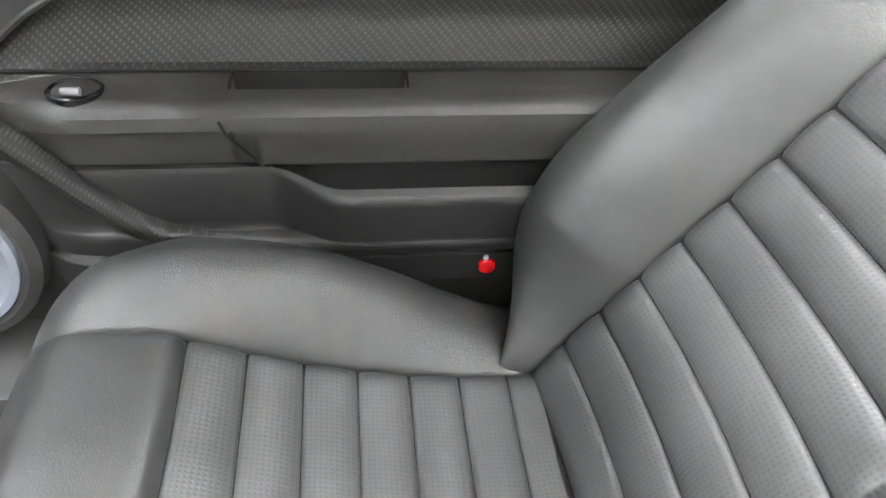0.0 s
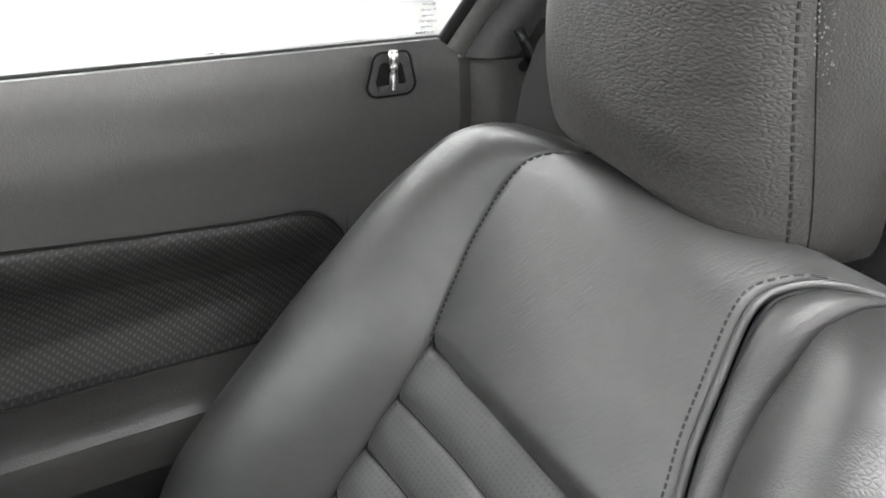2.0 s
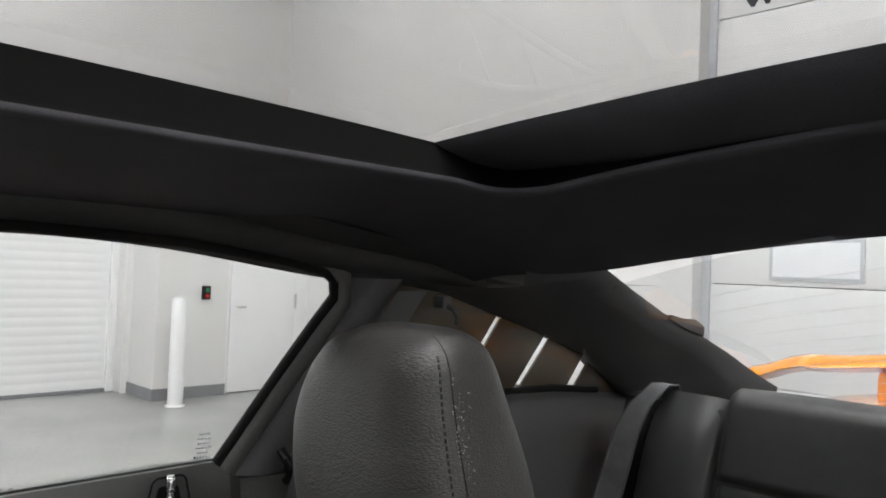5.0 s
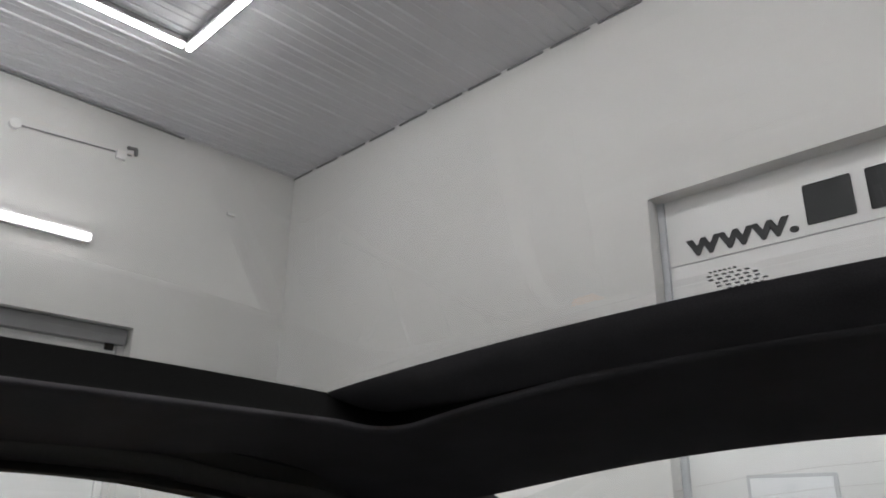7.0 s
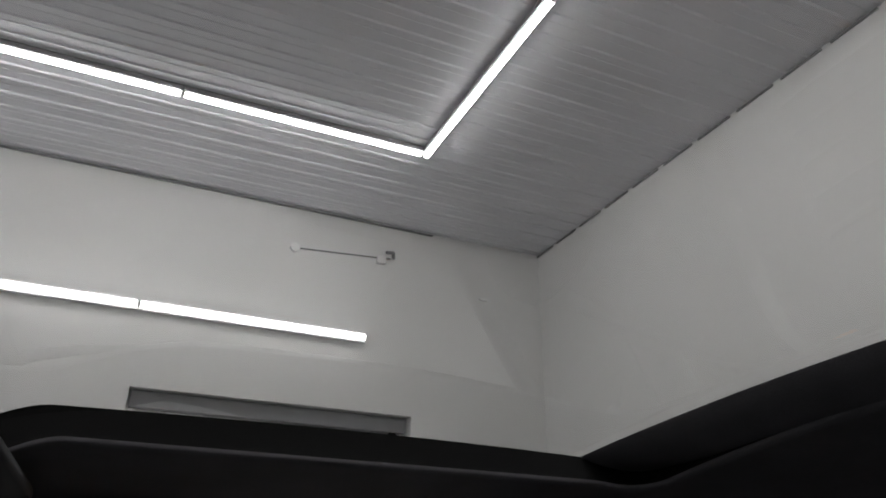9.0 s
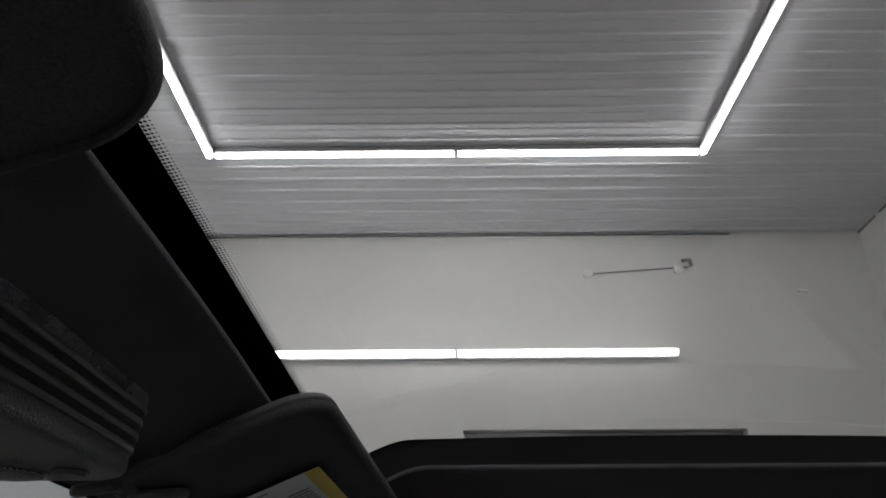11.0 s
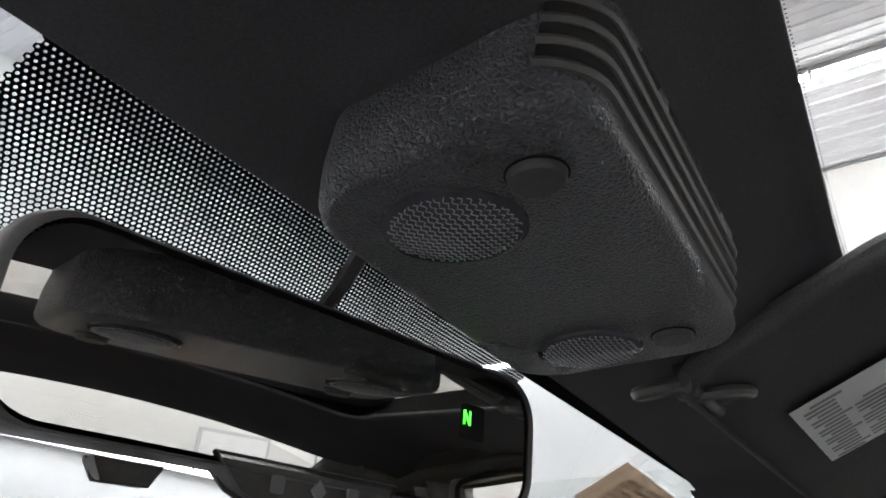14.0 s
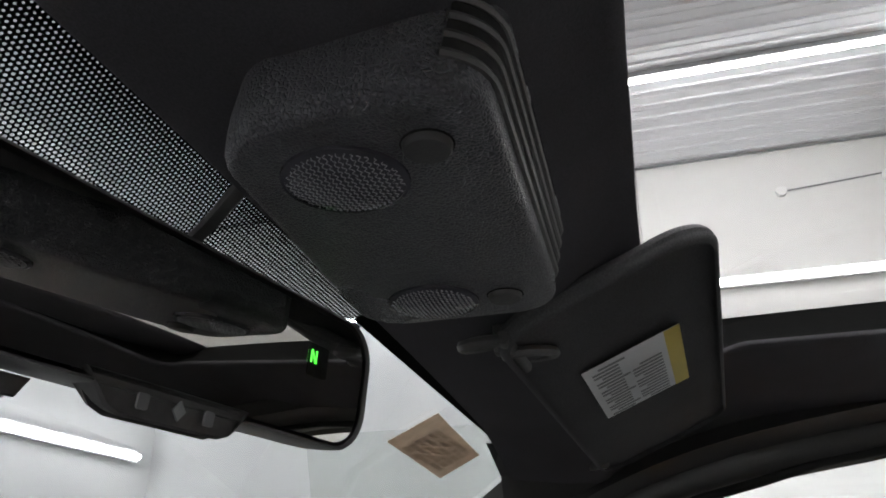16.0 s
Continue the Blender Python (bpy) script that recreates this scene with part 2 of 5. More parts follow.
ORANGE = material("orange_paint", (0.85, 0.30, 0.01), 0.25, coat=0.6, stain=0.04)
# dark slats, with the reflected orange glow beside the slits put into the brown
ORANGE_DARK = material("louvre_glow_tint", (0.060, 0.038, 0.018), 0.40, stain=0.15)
WALL = material("white_wall_paint", (0.64, 0.638, 0.632), 0.75, grain=0.02, stain=0.04, stain_scale=0.7, bump=0.12, bump_scale=90)
DOOR_WHITE = material("white_door_paint", (0.74, 0.745, 0.75), 0.5, stain=0.03, stain_scale=1.5)
CEILING_METAL = material("ceiling_sheet", (0.58, 0.58, 0.61), 0.8, metal=0.0, stain=0.06, stain_scale=0.8, grain=0.03, grain_scale=30)
CONCRETE = material("sealed_floor", (0.29, 0.29, 0.28), 0.22, grain=0.06, grain_scale=40, stain=0.10, stain_scale=0.9)
GREY_TRIM = material("grey_base", (0.20, 0.20, 0.21), 0.6, stain=0.1)
LENS_RIB = material("pale_lens_rib", (0.40, 0.40, 0.43), 0.2, stain=0.1)
PALE_TRIM = material("pale_trim", (0.50, 0.52, 0.55), 0.5, stain=0.06)
LETTER = material("black_letters", (0.01, 0.011, 0.014), 0.5, stain=0.1)
PAPER = material("label_paper", (0.78, 0.79, 0.81), 0.6, stain=0.05, stain_scale=30)
PAPER_YELLOW = material("label_yellow", (0.72, 0.58, 0.12), 0.6, stain=0.05)
PAPER_GREY = material("label_print", (0.25, 0.26, 0.27), 0.6, stain=0.05)
def paper_material(name, color, through):
    m = material(name, color, 0.7, grain=0.25, grain_scale=60, stain=0.2, stain_scale=25)
    nt = m.node_tree
    b = nt.nodes["Principled BSDF"]
    t = nt.nodes.new("ShaderNodeBsdfTranslucent")
    t.inputs[0].default_value = (*color, 1)
    mx = nt.nodes.new("ShaderNodeMixShader")
    mx.inputs[0].default_value = through
    nt.links.new(b.outputs[0], mx.inputs[1])
    nt.links.new(t.outputs[0], mx.inputs[2])
    nt.links.new(mx.outputs[0], nt.nodes["Material Output"].inputs[0])
    return m


BROWN_PAPER = paper_material("brown_sticker", (0.46, 0.395, 0.33), 0.6)
BROWN_PRINT = paper_material("sticker_print", (0.425, 0.365, 0.305), 0.6)
LENS = material("clear_lens", (0.07, 0.07, 0.085), 0.08, bump=0.15, bump_scale=260, kind="pores", bump_dist=0.002, stain=0.3, stain_scale=40)
MIRROR = material("mirror_silver", (0.62, 0.61, 0.585), 0.0, metal=1.0)
GLASS_ROOF = pane_material("tinted_roof_glass", (0.60, 0.602, 0.592))
GLASS_SCREEN = pane_material("tinted_windscreen_glass", (0.58, 0.612, 0.63))
GLASS_CLEAR = pane_material("clear_glass", (0.93, 0.95, 0.94))
TUBE_LIGHT = glow_material("tube_light", (0.99, 0.988, 0.985), TUBE_GLOW)
WALL_TUBE_LIGHT = glow_material("wall_tube_light", (0.99, 0.988, 0.985), TUBE_GLOW * .55)
GREEN_LED = glow_material("green_display", (0.05, 1.0, 0.02), 1.0)
WINDOW_GLOW = material("frosted_door_window", (0.78, 0.80, 0.83), 0.3, stain=0.03)


# ---- building helpers ----
def mesh_of(bm, name, mat, smooth=True, angle=38):
    bmesh.ops.recalc_face_normals(bm, faces=bm.faces[:])
    me = bpy.data.meshes.new(name)
    bm.to_mesh(me)
    bm.free()
    if smooth:
        me.polygons.foreach_set("use_smooth", [True] * len(me.polygons))
        me.set_sharp_from_angle(angle=radians(angle))
    me.materials.append(mat)
    return me


def part(name, bm, mat, parent=None, label="", smooth=True, angle=38):
    ob = new(name, mesh_of(bm, name, mat, smooth, angle))
    if parent is not None:
        ob.parent = parent
    if label:
        tagged(ob, label)
    return ob


def thing(name, label, category, at=(0, 0, 0), group="", kind=""):
    """An empty at a thing's base; parts keep world coordinates."""
    ob = new(name)
    ob.empty_display_size = 0.05
    tagged(ob, label, category, group, kind)
    return ob


def single(name, bm, mat, label, category="", kind="", group="", smooth=True, angle=38):
    return tagged(part(name, bm, mat, None, "", smooth, angle), label, category, group, kind)


def sheet(points, closed_u=False, closed_v=False, bm=None):
    """A quad sheet through rows of points."""
    bm = bm or bmesh.new()
    vs = [[bm.verts.new(p) for p in row] for row in points]
    nu, nv = len(vs), len(vs[0])
    for i in range(nu if closed_u else nu - 1):
        for j in range(nv if closed_v else nv - 1):
            a, b, c, d = vs[i][j], vs[(i + 1) % nu][j], vs[(i + 1) % nu][(j + 1) % nv], vs[i][(j + 1) % nv]
            try:
                bm.faces.new((a, b, c, d))
            except ValueError:
                pass
    return bm


def loft(rings, cap=True, bm=None):
    """Closed rings joined along their length, ends capped."""
    bm = bm or bmesh.new()
    vs = [[bm.verts.new(p) for p in r] for r in rings]
    n = len(vs[0])
    for i in range(len(vs) - 1):
        for j in range(n):
            bm.faces.new((vs[i][j], vs[i + 1][j], vs[i + 1][(j + 1) % n], vs[i][(j + 1) % n]))
    if cap:
        bm.faces.new(vs[0])
        bm.faces.new(vs[-1][::-1])
    return bm


def box(x0, x1, y0, y1, z0, z1, bevel=0.0, seg=2, bm=None):
    own = bm is None
    bm = bm or bmesh.new()
    r = bmesh.ops.create_cube(bm, size=1, matrix=Matrix.Translation(((x0 + x1) / 2, (y0 + y1) / 2, (z0 + z1) / 2))
                              @ Matrix.Diagonal((abs(x1 - x0), abs(y1 - y0), abs(z1 - z0), 1)))
    if bevel:
        edges = {e for v in r["verts"] for e in v.link_edges}
        bmesh.ops.bevel(bm, geom=list(edges), offset=bevel, segments=seg, affect="EDGES", profile=0.6)
    return bm


def tube(path, radius, n=10, flat=1.0, up=(0, 0, 1), cap=True, bm=None):
    path = [Vector(p) for p in path]
    rings = []
    for i, p in enumerate(path):
        d = (path[min(i + 1, len(path) - 1)] - path[max(i - 1, 0)]).normalized()
        side = d.cross(Vector(up)).normalized()
        top = side.cross(d).normalized()
        rings.append([p + side * (radius * math.cos(2 * math.pi * k / n)) + top * (radius * flat * math.sin(2 * math.pi * k / n)) for k in range(n)])
    return loft(rings, cap, bm)


def rounded(hw, hh, r, seg=6):
    """A rounded rectangle's outline."""
    pts = []
    for cx, cy, a0 in ((hw - r, hh - r, 0), (-hw + r, hh - r, 90), (-hw + r, -hh + r, 180), (hw - r, -hh + r, 270)):
        for k in range(seg + 1):
            a = radians(a0 + 90 * k / seg)
            pts.append((cx + r * math.cos(a), cy + r * math.sin(a)))
    return pts


def slab(outline, thick, m, bevel=0.0, seg=2):
    """A plate of that outline in the local xy plane, from z = 0 to thick, with a softened rim."""
    def ring(z, inset):
        cx = sum(p[0] for p in outline) / len(outline)
        cy = sum(p[1] for p in outline) / len(outline)
        out = []
        n = len(outline)
        for i, p in enumerate(outline):
            a, b = outline[i - 1], outline[(i + 1) % n]
            t = Vector((b[0] - a[0], b[1] - a[1])).normalized()
            nrm = Vector((t.y, -t.x))
            out.append(m @ Vector((p[0] - nrm.x * inset, p[1] - nrm.y * inset, z)))
        return out
    rings = []
    if bevel:
        for k in range(seg + 1):
            a = math.pi / 2 * k / seg
            rings.append(ring(bevel * (1 - math.sin(a)), bevel * (1 - math.cos(a))))
        for k in range(seg + 1):
            a = math.pi / 2 * k / seg
            rings.append(ring(thick - bevel * (1 - math.cos(a)), bevel * (1 - math.sin(a))) if k else ring(thick - bevel, 0))
    else:
        rings = [ring(0, 0), ring(thick, 0)]
    return loft(rings)


def step(a, b, x):
    t = min(max((x - a) / (b - a), 0.0), 1.0)
    return t * t * (3 - 2 * t)


def mix(a, b, t):
    return a + (b - a) * t


def along(stops, x):
    """A smooth line through (x, value) keys."""
    if x <= stops[0][0]:
        return stops[0][1]
    for i in range(len(stops) - 1):
        (a, va), (b, vb) = stops[i], stops[i + 1]
        if x <= b:
            t, w = (x - a) / (b - a), b - a
            ka = (vb - va) / w if i == 0 else (vb - stops[i - 1][1]) / (b - stops[i - 1][0])
            kb = (vb - va) / w if i + 2 == len(stops) else (stops[i + 2][1] - va) / (stops[i + 2][0] - a)
            return ((2 * t ** 3 - 3 * t * t + 1) * va + (t ** 3 - 2 * t * t + t) * w * ka + (3 * t * t - 2 * t ** 3) * vb + (t ** 3 - t * t) * w * kb)
    return stops[-1][1]


CX = -0.03          # the car's centre line

# ---- the hall ----
XW, YR, YF, XL, HC = 6.764, -4.338, 5.3, -6.0, 5.025
single("floor", box(XL - .2, XW + .6, YR - .6, YF + .2, -0.2, 0), CONCRETE, "grey sealed concrete hall floor with a soft shine", "floor", "structure", smooth=False)
DY0, DY1, DZ = -2.724, -.013, 2.887
bm = bmesh.new()
box(XW, XW + .25, DY1, YF, 0, HC, bm=bm)
box(XW, XW + .25, YR, DY0, 0, HC, bm=bm)
box(XW, XW + .25, DY0, DY1, DZ, HC, bm=bm)
single("wall_right", bm, WALL, "white painted hall wall with a roller door opening", "wall", "structure", smooth=False)
RX, RZ = 2.185, 3.355
bm = bmesh.new()
box(RX, XW + .25, YR - .25, YR, 0, HC, bm=bm)
box(-2.6, RX, YR - .25, YR, RZ, HC, bm=bm)
box(XL, -2.6, YR - .25, YR, 0, HC, bm=bm)
single("wall_rear", bm, WALL, "white painted end wall with a wide door recess", "wall", "structure", smooth=False)
single("wall_front", box(XL, XW + .25, YF, YF + .25, 0, HC), WALL, "white painted end wall", "wall", "structure", smooth=False)
single("wall_left", box(XL - .25, XL, YR, YF, 0, HC), WALL, "white painted hall wall", "wall", "structure", smooth=False)
# ribbed metal ceiling, ribs along the car
prof = []
x = XL - .2
while x < XW + .3:
    for dx, dz in ((0, 0), (.055, 0), (.066, .014), (.084, .014), (.095, 0), (.15, 0), (.153, .004), (.158, .004), (.161, 0)):
        prof.append((x + dx, HC - dz))
    x += .21
bm = sheet([[(px, YR - .25, pz) for px, pz in prof], [(px, YF + .25, pz) for px, pz in prof]])
top = bmesh.ops.extrude_face_region(bm, geom=bm.faces[:])
for v in (g for g in top["geom"] if isinstance(g, bmesh.types.BMVert)):
    v.co.z = HC + .12
single("ceiling", bm, CEILING_METAL, "pale grey ribbed sheet metal hall ceiling", "ceiling", "structure", smooth=False)
single("trim", box(XW - .03, XW, -2.925, YF, HC - .035, HC - .026), GREY_TRIM, "thin grey metal strip under the ceiling", "trim", "structure", smooth=False)
bm = bmesh.new()
x = RX
for k in range(26):
    box(-5.6 + k * .48, -5.6 + k * .48 + .40, YR, YR + .012, HC - .03, HC - .012, bm=bm)
single("trim", bm, GREY_TRIM, "dark broken closure strip under the ceiling", "trim", "structure", smooth=False)

# roller door in the right wall
door = thing("roller_door", "closed white slatted roller door in a recess", "roller door", kind="")
for k in range(36):
    z = .03 + k * .0805
    part("slat", sheet([[(XW + .19 - .0022 * math.sin(math.pi * u / 5), yy, z + .0785 * u / 5) for u in range(6)] for yy in (DY0 + .06, DY1 - .06)]), DOOR_WHITE, door)
part("bottom_bar", box(XW + .165, XW + .2, DY0 + .05, DY1 - .05, 0.0, .03, .004), GREY_TRIM, door, "dark rubber bottom bar")
part("backing", box(XW + .215, XW + .245, DY0, DY1, 0, DZ), DOOR_WHITE, door)
for yy in (DY0, DY1 - .07):
    part("guide_rail", box(XW + .15, XW + .21, yy, yy + .07, 0, DZ, .005), DOOR_WHITE, door)
part("roller_hood", box(XW + .08, XW + .21, DY0 + .02, DY1 - .02, DZ - .16, DZ - .005, .01), GREY_TRIM, door, "grey metal roller hood")
part("lifting_bracket", box(XW + .1, XW + .14, DY0 + .12, DY0 + .2, DZ - .22, DZ - .02, .01), RUBBER, door)
part("pull_cord", tube([(XW - .03, DY0 - .045, 2.4), (XW - .03, DY0 - .045, .56)], .008), RUBBER, door)
# sectional door in the rear recess
YD = YR - .145
sec = thing("sectional_door", "closed white sectional door with a frosted window", "garage door")
for k, (z0, z1) in enumerate(((0, .60), (.605, 1.20), (1.205, 1.80), (1.805, 2.40), (2.405, 2.862), (2.868, 3.36))):
    part("panel", box(-2.55, RX - .05, YD - .05, YD, z0, z1, .006), DOOR_WHITE, sec)
w = part("window", box(1.262, 1.774, YD - .01, YD + .012, 1.235, 1.48, .006), PALE_TRIM, sec, "pale framed window in the door")
part("pane", box(1.285, 1.751, YD + .0125, YD + .016, 1.258, 1.458), WINDOW_GLOW, w, "frosted pane")
part("side_rail", box(RX - .05, RX, YD - .05, YD + .02, 0, RZ, .006), PALE_TRIM, sec, "pale grey side rail")


def words(name, text, size, m, mat, parent, extrude=.004, sx=1.0):
    c = bpy.data.curves.new(name, "FONT")
    c.body, c.size, c.extrude = text, size, extrude
    c.offset = .006 * size / .2
    tmp = bpy.data.objects.new(name, c)
    scene.collection.objects.link(tmp)
    me = bpy.data.meshes.new_from_object(tmp.evaluated_get(bpy.context.evaluated_depsgraph_get()))
    bpy.data.objects.remove(tmp)
    me.materials.clear()
    me.materials.append(mat)
    ob = new(name, me)
    ob.matrix_world = m @ Matrix.Diagonal((sx, 1, 1, 1))
    ob.parent = parent
    return ob


words("lettering", "www.", .235, pose(1.985, YD + .003, 2.915, 90, 0, 180), LETTER, sec, sx=1.32)
for k in range(4):
    part("letter_bar", box(1.20 - k * .36 - .28, 1.20 - k * .36, YD + .001, YD + .006, 2.93, 3.19, .01), LETTER, sec, "bold black sign shape")

# box-out, bollard, personnel door, control box
single("wall_box", box(6.25, XW + .05, -3.46, -2.79, 0, 2.5), WALL, "white boxed-out wall column", "column", "structure", smooth=False)
bm = bmesh.new()
box(6.238, 6.25, -3.462, -2.778, 0, .10, .002, bm=bm)
box(6.25, XW, -2.79, -2.778, 0, .10, .002, bm=bm)
single("baseboard", bm, GREY_TRIM, "grey rubber base strip round the column", "baseboard", "structure", smooth=False)
single("baseboard", box(XW - .012, XW, DY1, YF, 0, .10, .002), GREY_TRIM, "grey rubber base strip on the wall", "baseboard", "structure", smooth=False)
bol = thing("bollard", "white painted steel bollard on the floor before the column", "bollard")
ring = lambda r, z, n=28: [(5.955 + r * math.cos(2 * math.pi * k / n), -2.856 + r * math.sin(2 * math.pi * k / n), z) for k in range(n)]
part("post", loft([ring(.062, 0), ring(.062, .86), ring(.058, .88), ring(.045, .897), ring(.02, .905)]), DOOR_WHITE, bol)
part("foot_ring", loft([ring(.08, 0), ring(.08, .008), ring(.063, .012)]), DOOR_WHITE, bol)
ctl = thing("door_control_box", "small dark wall switch box with red and green buttons", "switch box")
part("housing", box(6.20, 6.25, -3.262, -3.195, .87, .99, .008), RUBBER, ctl)
part("button", box(6.194, 6.202, -3.245, -3.212, .935, .975, .003), material("green_button", (.02, .18, .08), .4), ctl, "green button")
part("button", box(6.194, 6.202, -3.245, -3.212, .885, .915, .003), RED, ctl, "red button")
dr = thing("personnel_door", "closed white flush door beside the column", "door")
part("leaf", box(6.27, 6.32, -4.20, -3.50, .01, 2.1, .004), DOOR_WHITE, dr)
part("frame", box(6.275, 6.5, -3.50, -3.452, 0, 2.2, .004), DOOR_WHITE, dr)
part("frame", box(6.275, 6.5, YR, -4.20, 0, 2.2, .004), DOOR_WHITE, dr)
part("frame", box(6.275, 6.5, YR, -3.452, 2.1, 2.5, .004), DOOR_WHITE, dr)
hd = part("handle", tube([(6.27, -3.56, .80), (6.235, -3.56, .80), (6.235, -3.64, .80)], .009), CHROME, dr, "brushed metal lever handle")
part("hinge", box(6.262, 6.275, -4.215, -4.19, .78, .92, .003), CHROME, dr)

# light tubes
def light_tube(a, b, group, label, dep):
    a, b = Vector(a), Vector(b)
    ob = thing("tube_light", label, "tube light", group=group)
    d = (b - a).normalized()
    ends = [a + d * .012, b - d * .012]
    part("diffuser", tube(ends, .027, 14, up=dep), TUBE_LIGHT if dep[2] else WALL_TUBE_LIGHT, ob, "glowing white diffuser")
    off = Vector(dep) * .045
    flat_ = Vector(dep)
    side = d.cross(flat_)
    hw = .05
    # ceiling trays are grey to draw the shadow line beside each tube
    part("tray", loft([[e + side * sx_ * hw + flat_ * h for sx_, h in ((-1, .006), (1, .006), (1, .055), (-1, .055))] for e in (a, b)]), GREY_TRIM if dep[2] else DOOR_WHITE, ob)
    for e, s in ((a, 1), (b, -1)):
        part("end_cap", tube([e, e + d * s * .012], .029, 14, up=dep), DOOR_WHITE, ob)
    return ob


LX, LY0, LY1, LZ = 5.163, -2.169, 2.165, HC - .054
ring_label = "lit white tube of a square ceiling ring"
# the second ring, over the left half, is unseen and added as fill light
for x1 in (LX, LX - 5.0):
    x0 = x1 - 4.5
    for k in range(2):
        h = (LY1 - LY0) / 2
        for xx in (x0, x1):
            light_tube((xx, LY0 + .05 + k * h, LZ), (xx, LY0 + .04 + (k + 1) * h, LZ), "ceiling rings of tubes", ring_label, (0, 0, 1))
        h = (x1 - x0) / 2
        for yy in (LY0, LY1 + .09):
            light_tube((x1 + .02 - k * h, yy, LZ), (x1 + .03 - (k + 1) * h, yy, LZ), "ceiling rings of tubes", ring_label, (0, 0, 1))
# right wall's tubes, and unseen copies added on the left wall as fill
for k in range(3):
    for xx, dep in ((XW - .06, (1, 0, 0)), (XL + .06, (-1, 0, 0))):
        light_tube((xx, -2.169 + k * 2.218, 3.64), (xx, -2.169 + k * 2.218 + 2.208, 3.64), "wall tubes", "lit white tube mounted on the side wall", dep)
for k in range(5):
    light_tube((6.48 - k * 2.3, YF - .06, 2.33), (6.48 - k * 2.3 - 2.29, YF - .06, 2.33), "end wall tubes", "lit white tube mounted on the end wall", (0, 1, 0))
# conduit and small fittings on the right wall
con = thing("conduit", "thin grey cable conduit with round boxes on the wall", "conduit")
part("pipe", tube([(XW - .015, -1.365, 4.525), (XW - .015, -2.42, 4.60)], .008), GREY_TRIM, con)
part("pipe", tube([(XW - .015, -2.455, 4.60), (XW - .015, -2.455, 3.72)], .008), PALE_TRIM, con)
part("junction_box", tube([(XW, -1.351, 4.521), (XW - .05, -1.351, 4.521)], .05, 16), DOOR_WHITE, con)
part("junction_box", box(XW - .05, XW, -2.36, -2.26, 4.52, 4.61, .01), DOOR_WHITE, con)
part("camera_arm", tube([(XW, -2.463, 4.63), (XW - .1, -2.42, 4.64), (XW - .14, -2.33, 4.61)], .02), GREY_TRIM, con)
single("smoke_detector", tube([(XW - .35, -2.28, HC - .05), (XW - .35, -2.28, HC)], .05, 18), DOOR_WHITE, "round white detector on the ceiling", "detector")
single("wall_fitting", box(XW - .03, XW, -3.62, -3.52, 4.30, 4.33, .005), DOOR_WHITE, "small white fitting on the wall", "fitting")

# ---- the car's shell and trim ----
def roof_z(x, y):
    """Underside of the headliner."""
    d = abs(x - CX)
    z = 1.331 - .17 * d * d + .008 * step(.50, .70, d)
    z -= .050 * step(.16, .262, y) * (1 - step(.44, .60, d))
    if y < -.44:
        k = (-.44 - y) / .33
        z -= .053 * k ** 1.4 + .020 * k * step(.46, .62, d)
    if y > .262:
        z = mix(z, 1.235 + .10 * max(0, y - .37) - .04 * d * d - .03 * step(.5, .75, d), step(.258, .330, y))
    return z


def glass_z(x, y):
    d = x - CX
    crown = .012 * (1 - min(1, ((y + .10) / .37) ** 2)) if y < -.10 else .012 * (1 - min(1, ((y + .10) / .36) ** 2))
    return 1.356 - .092 * d * d - .35 * max(y - .05, 0) ** 1.5 + crown


HX0, HX1, HY0, HY1 = -.53, .470, -.518, .259     # opening in the headliner
hole = [((HX0 + HX1) / 2 + p[0], (HY0 + HY1) / 2 + p[1]) for p in rounded((HX1 - HX0) / 2, (HY1 - HY0) / 2, .05, 8)]
hole = [(px, py + (.006 * max(0, 1 - ((px - CX) / .45) ** 2) if py > .2 else 0)) for px, py in [(mix(p[0], q[0], j / 6), mix(p[1], q[1], j / 6)) for p, q in zip(hole, hole[1:] + hole[:1]) for j in range(6)]]
OX0, OX1, OY0, OY1 = -.765, .705, -.804, .437
outer = []
for px, py in hole:
    cx, cy = (HX0 + HX1) / 2, (HY0 + HY1) / 2
    ux, uy = (px - cx) / ((HX1 - HX0) / 2), (py - cy) / ((HY1 - HY0) / 2)
    m = max(abs(ux), abs(uy))
    ux, uy = ux / m, uy / m
    ox, oy = mix(OX0, OX1, (ux + 1) / 2), mix(OY0, OY1, (uy + 1) / 2)
    outer.append((ox, oy))


def spread(loop, n):
    """More points along a loop's long sides."""
    out = []
    for i, p in enumerate(loop):
        q = loop[(i + 1) % len(loop)]
        k = max(1, int(math.dist(p, q) / n))
        out += [(mix(p[0], q[0], j / k), mix(p[1], q[1], j / k)) for j in range(k)]
    return out


hole_d, outer_d = [], []
for i, p in enumerate(hole):
    q, a, b = hole[(i + 1) % len(hole)], outer[i], outer[(i + 1) % len(hole)]
    k = max(1, int(max(math.dist(p, q), math.dist(a, b)) / .015))
    for j in range(k):
        hole_d.append((mix(p[0], q[0], j / k), mix(p[1], q[1], j / k)))
        ox, oy = mix(a[0], b[0], j / k), mix(a[1], b[1], j / k)
        if oy < -.5:
            oy += (.025 + .085 * step(.45, .68, abs(ox - CX))) * min(1, (-.5 - oy) / .25)
        outer_d.append((ox, oy))
rows = []
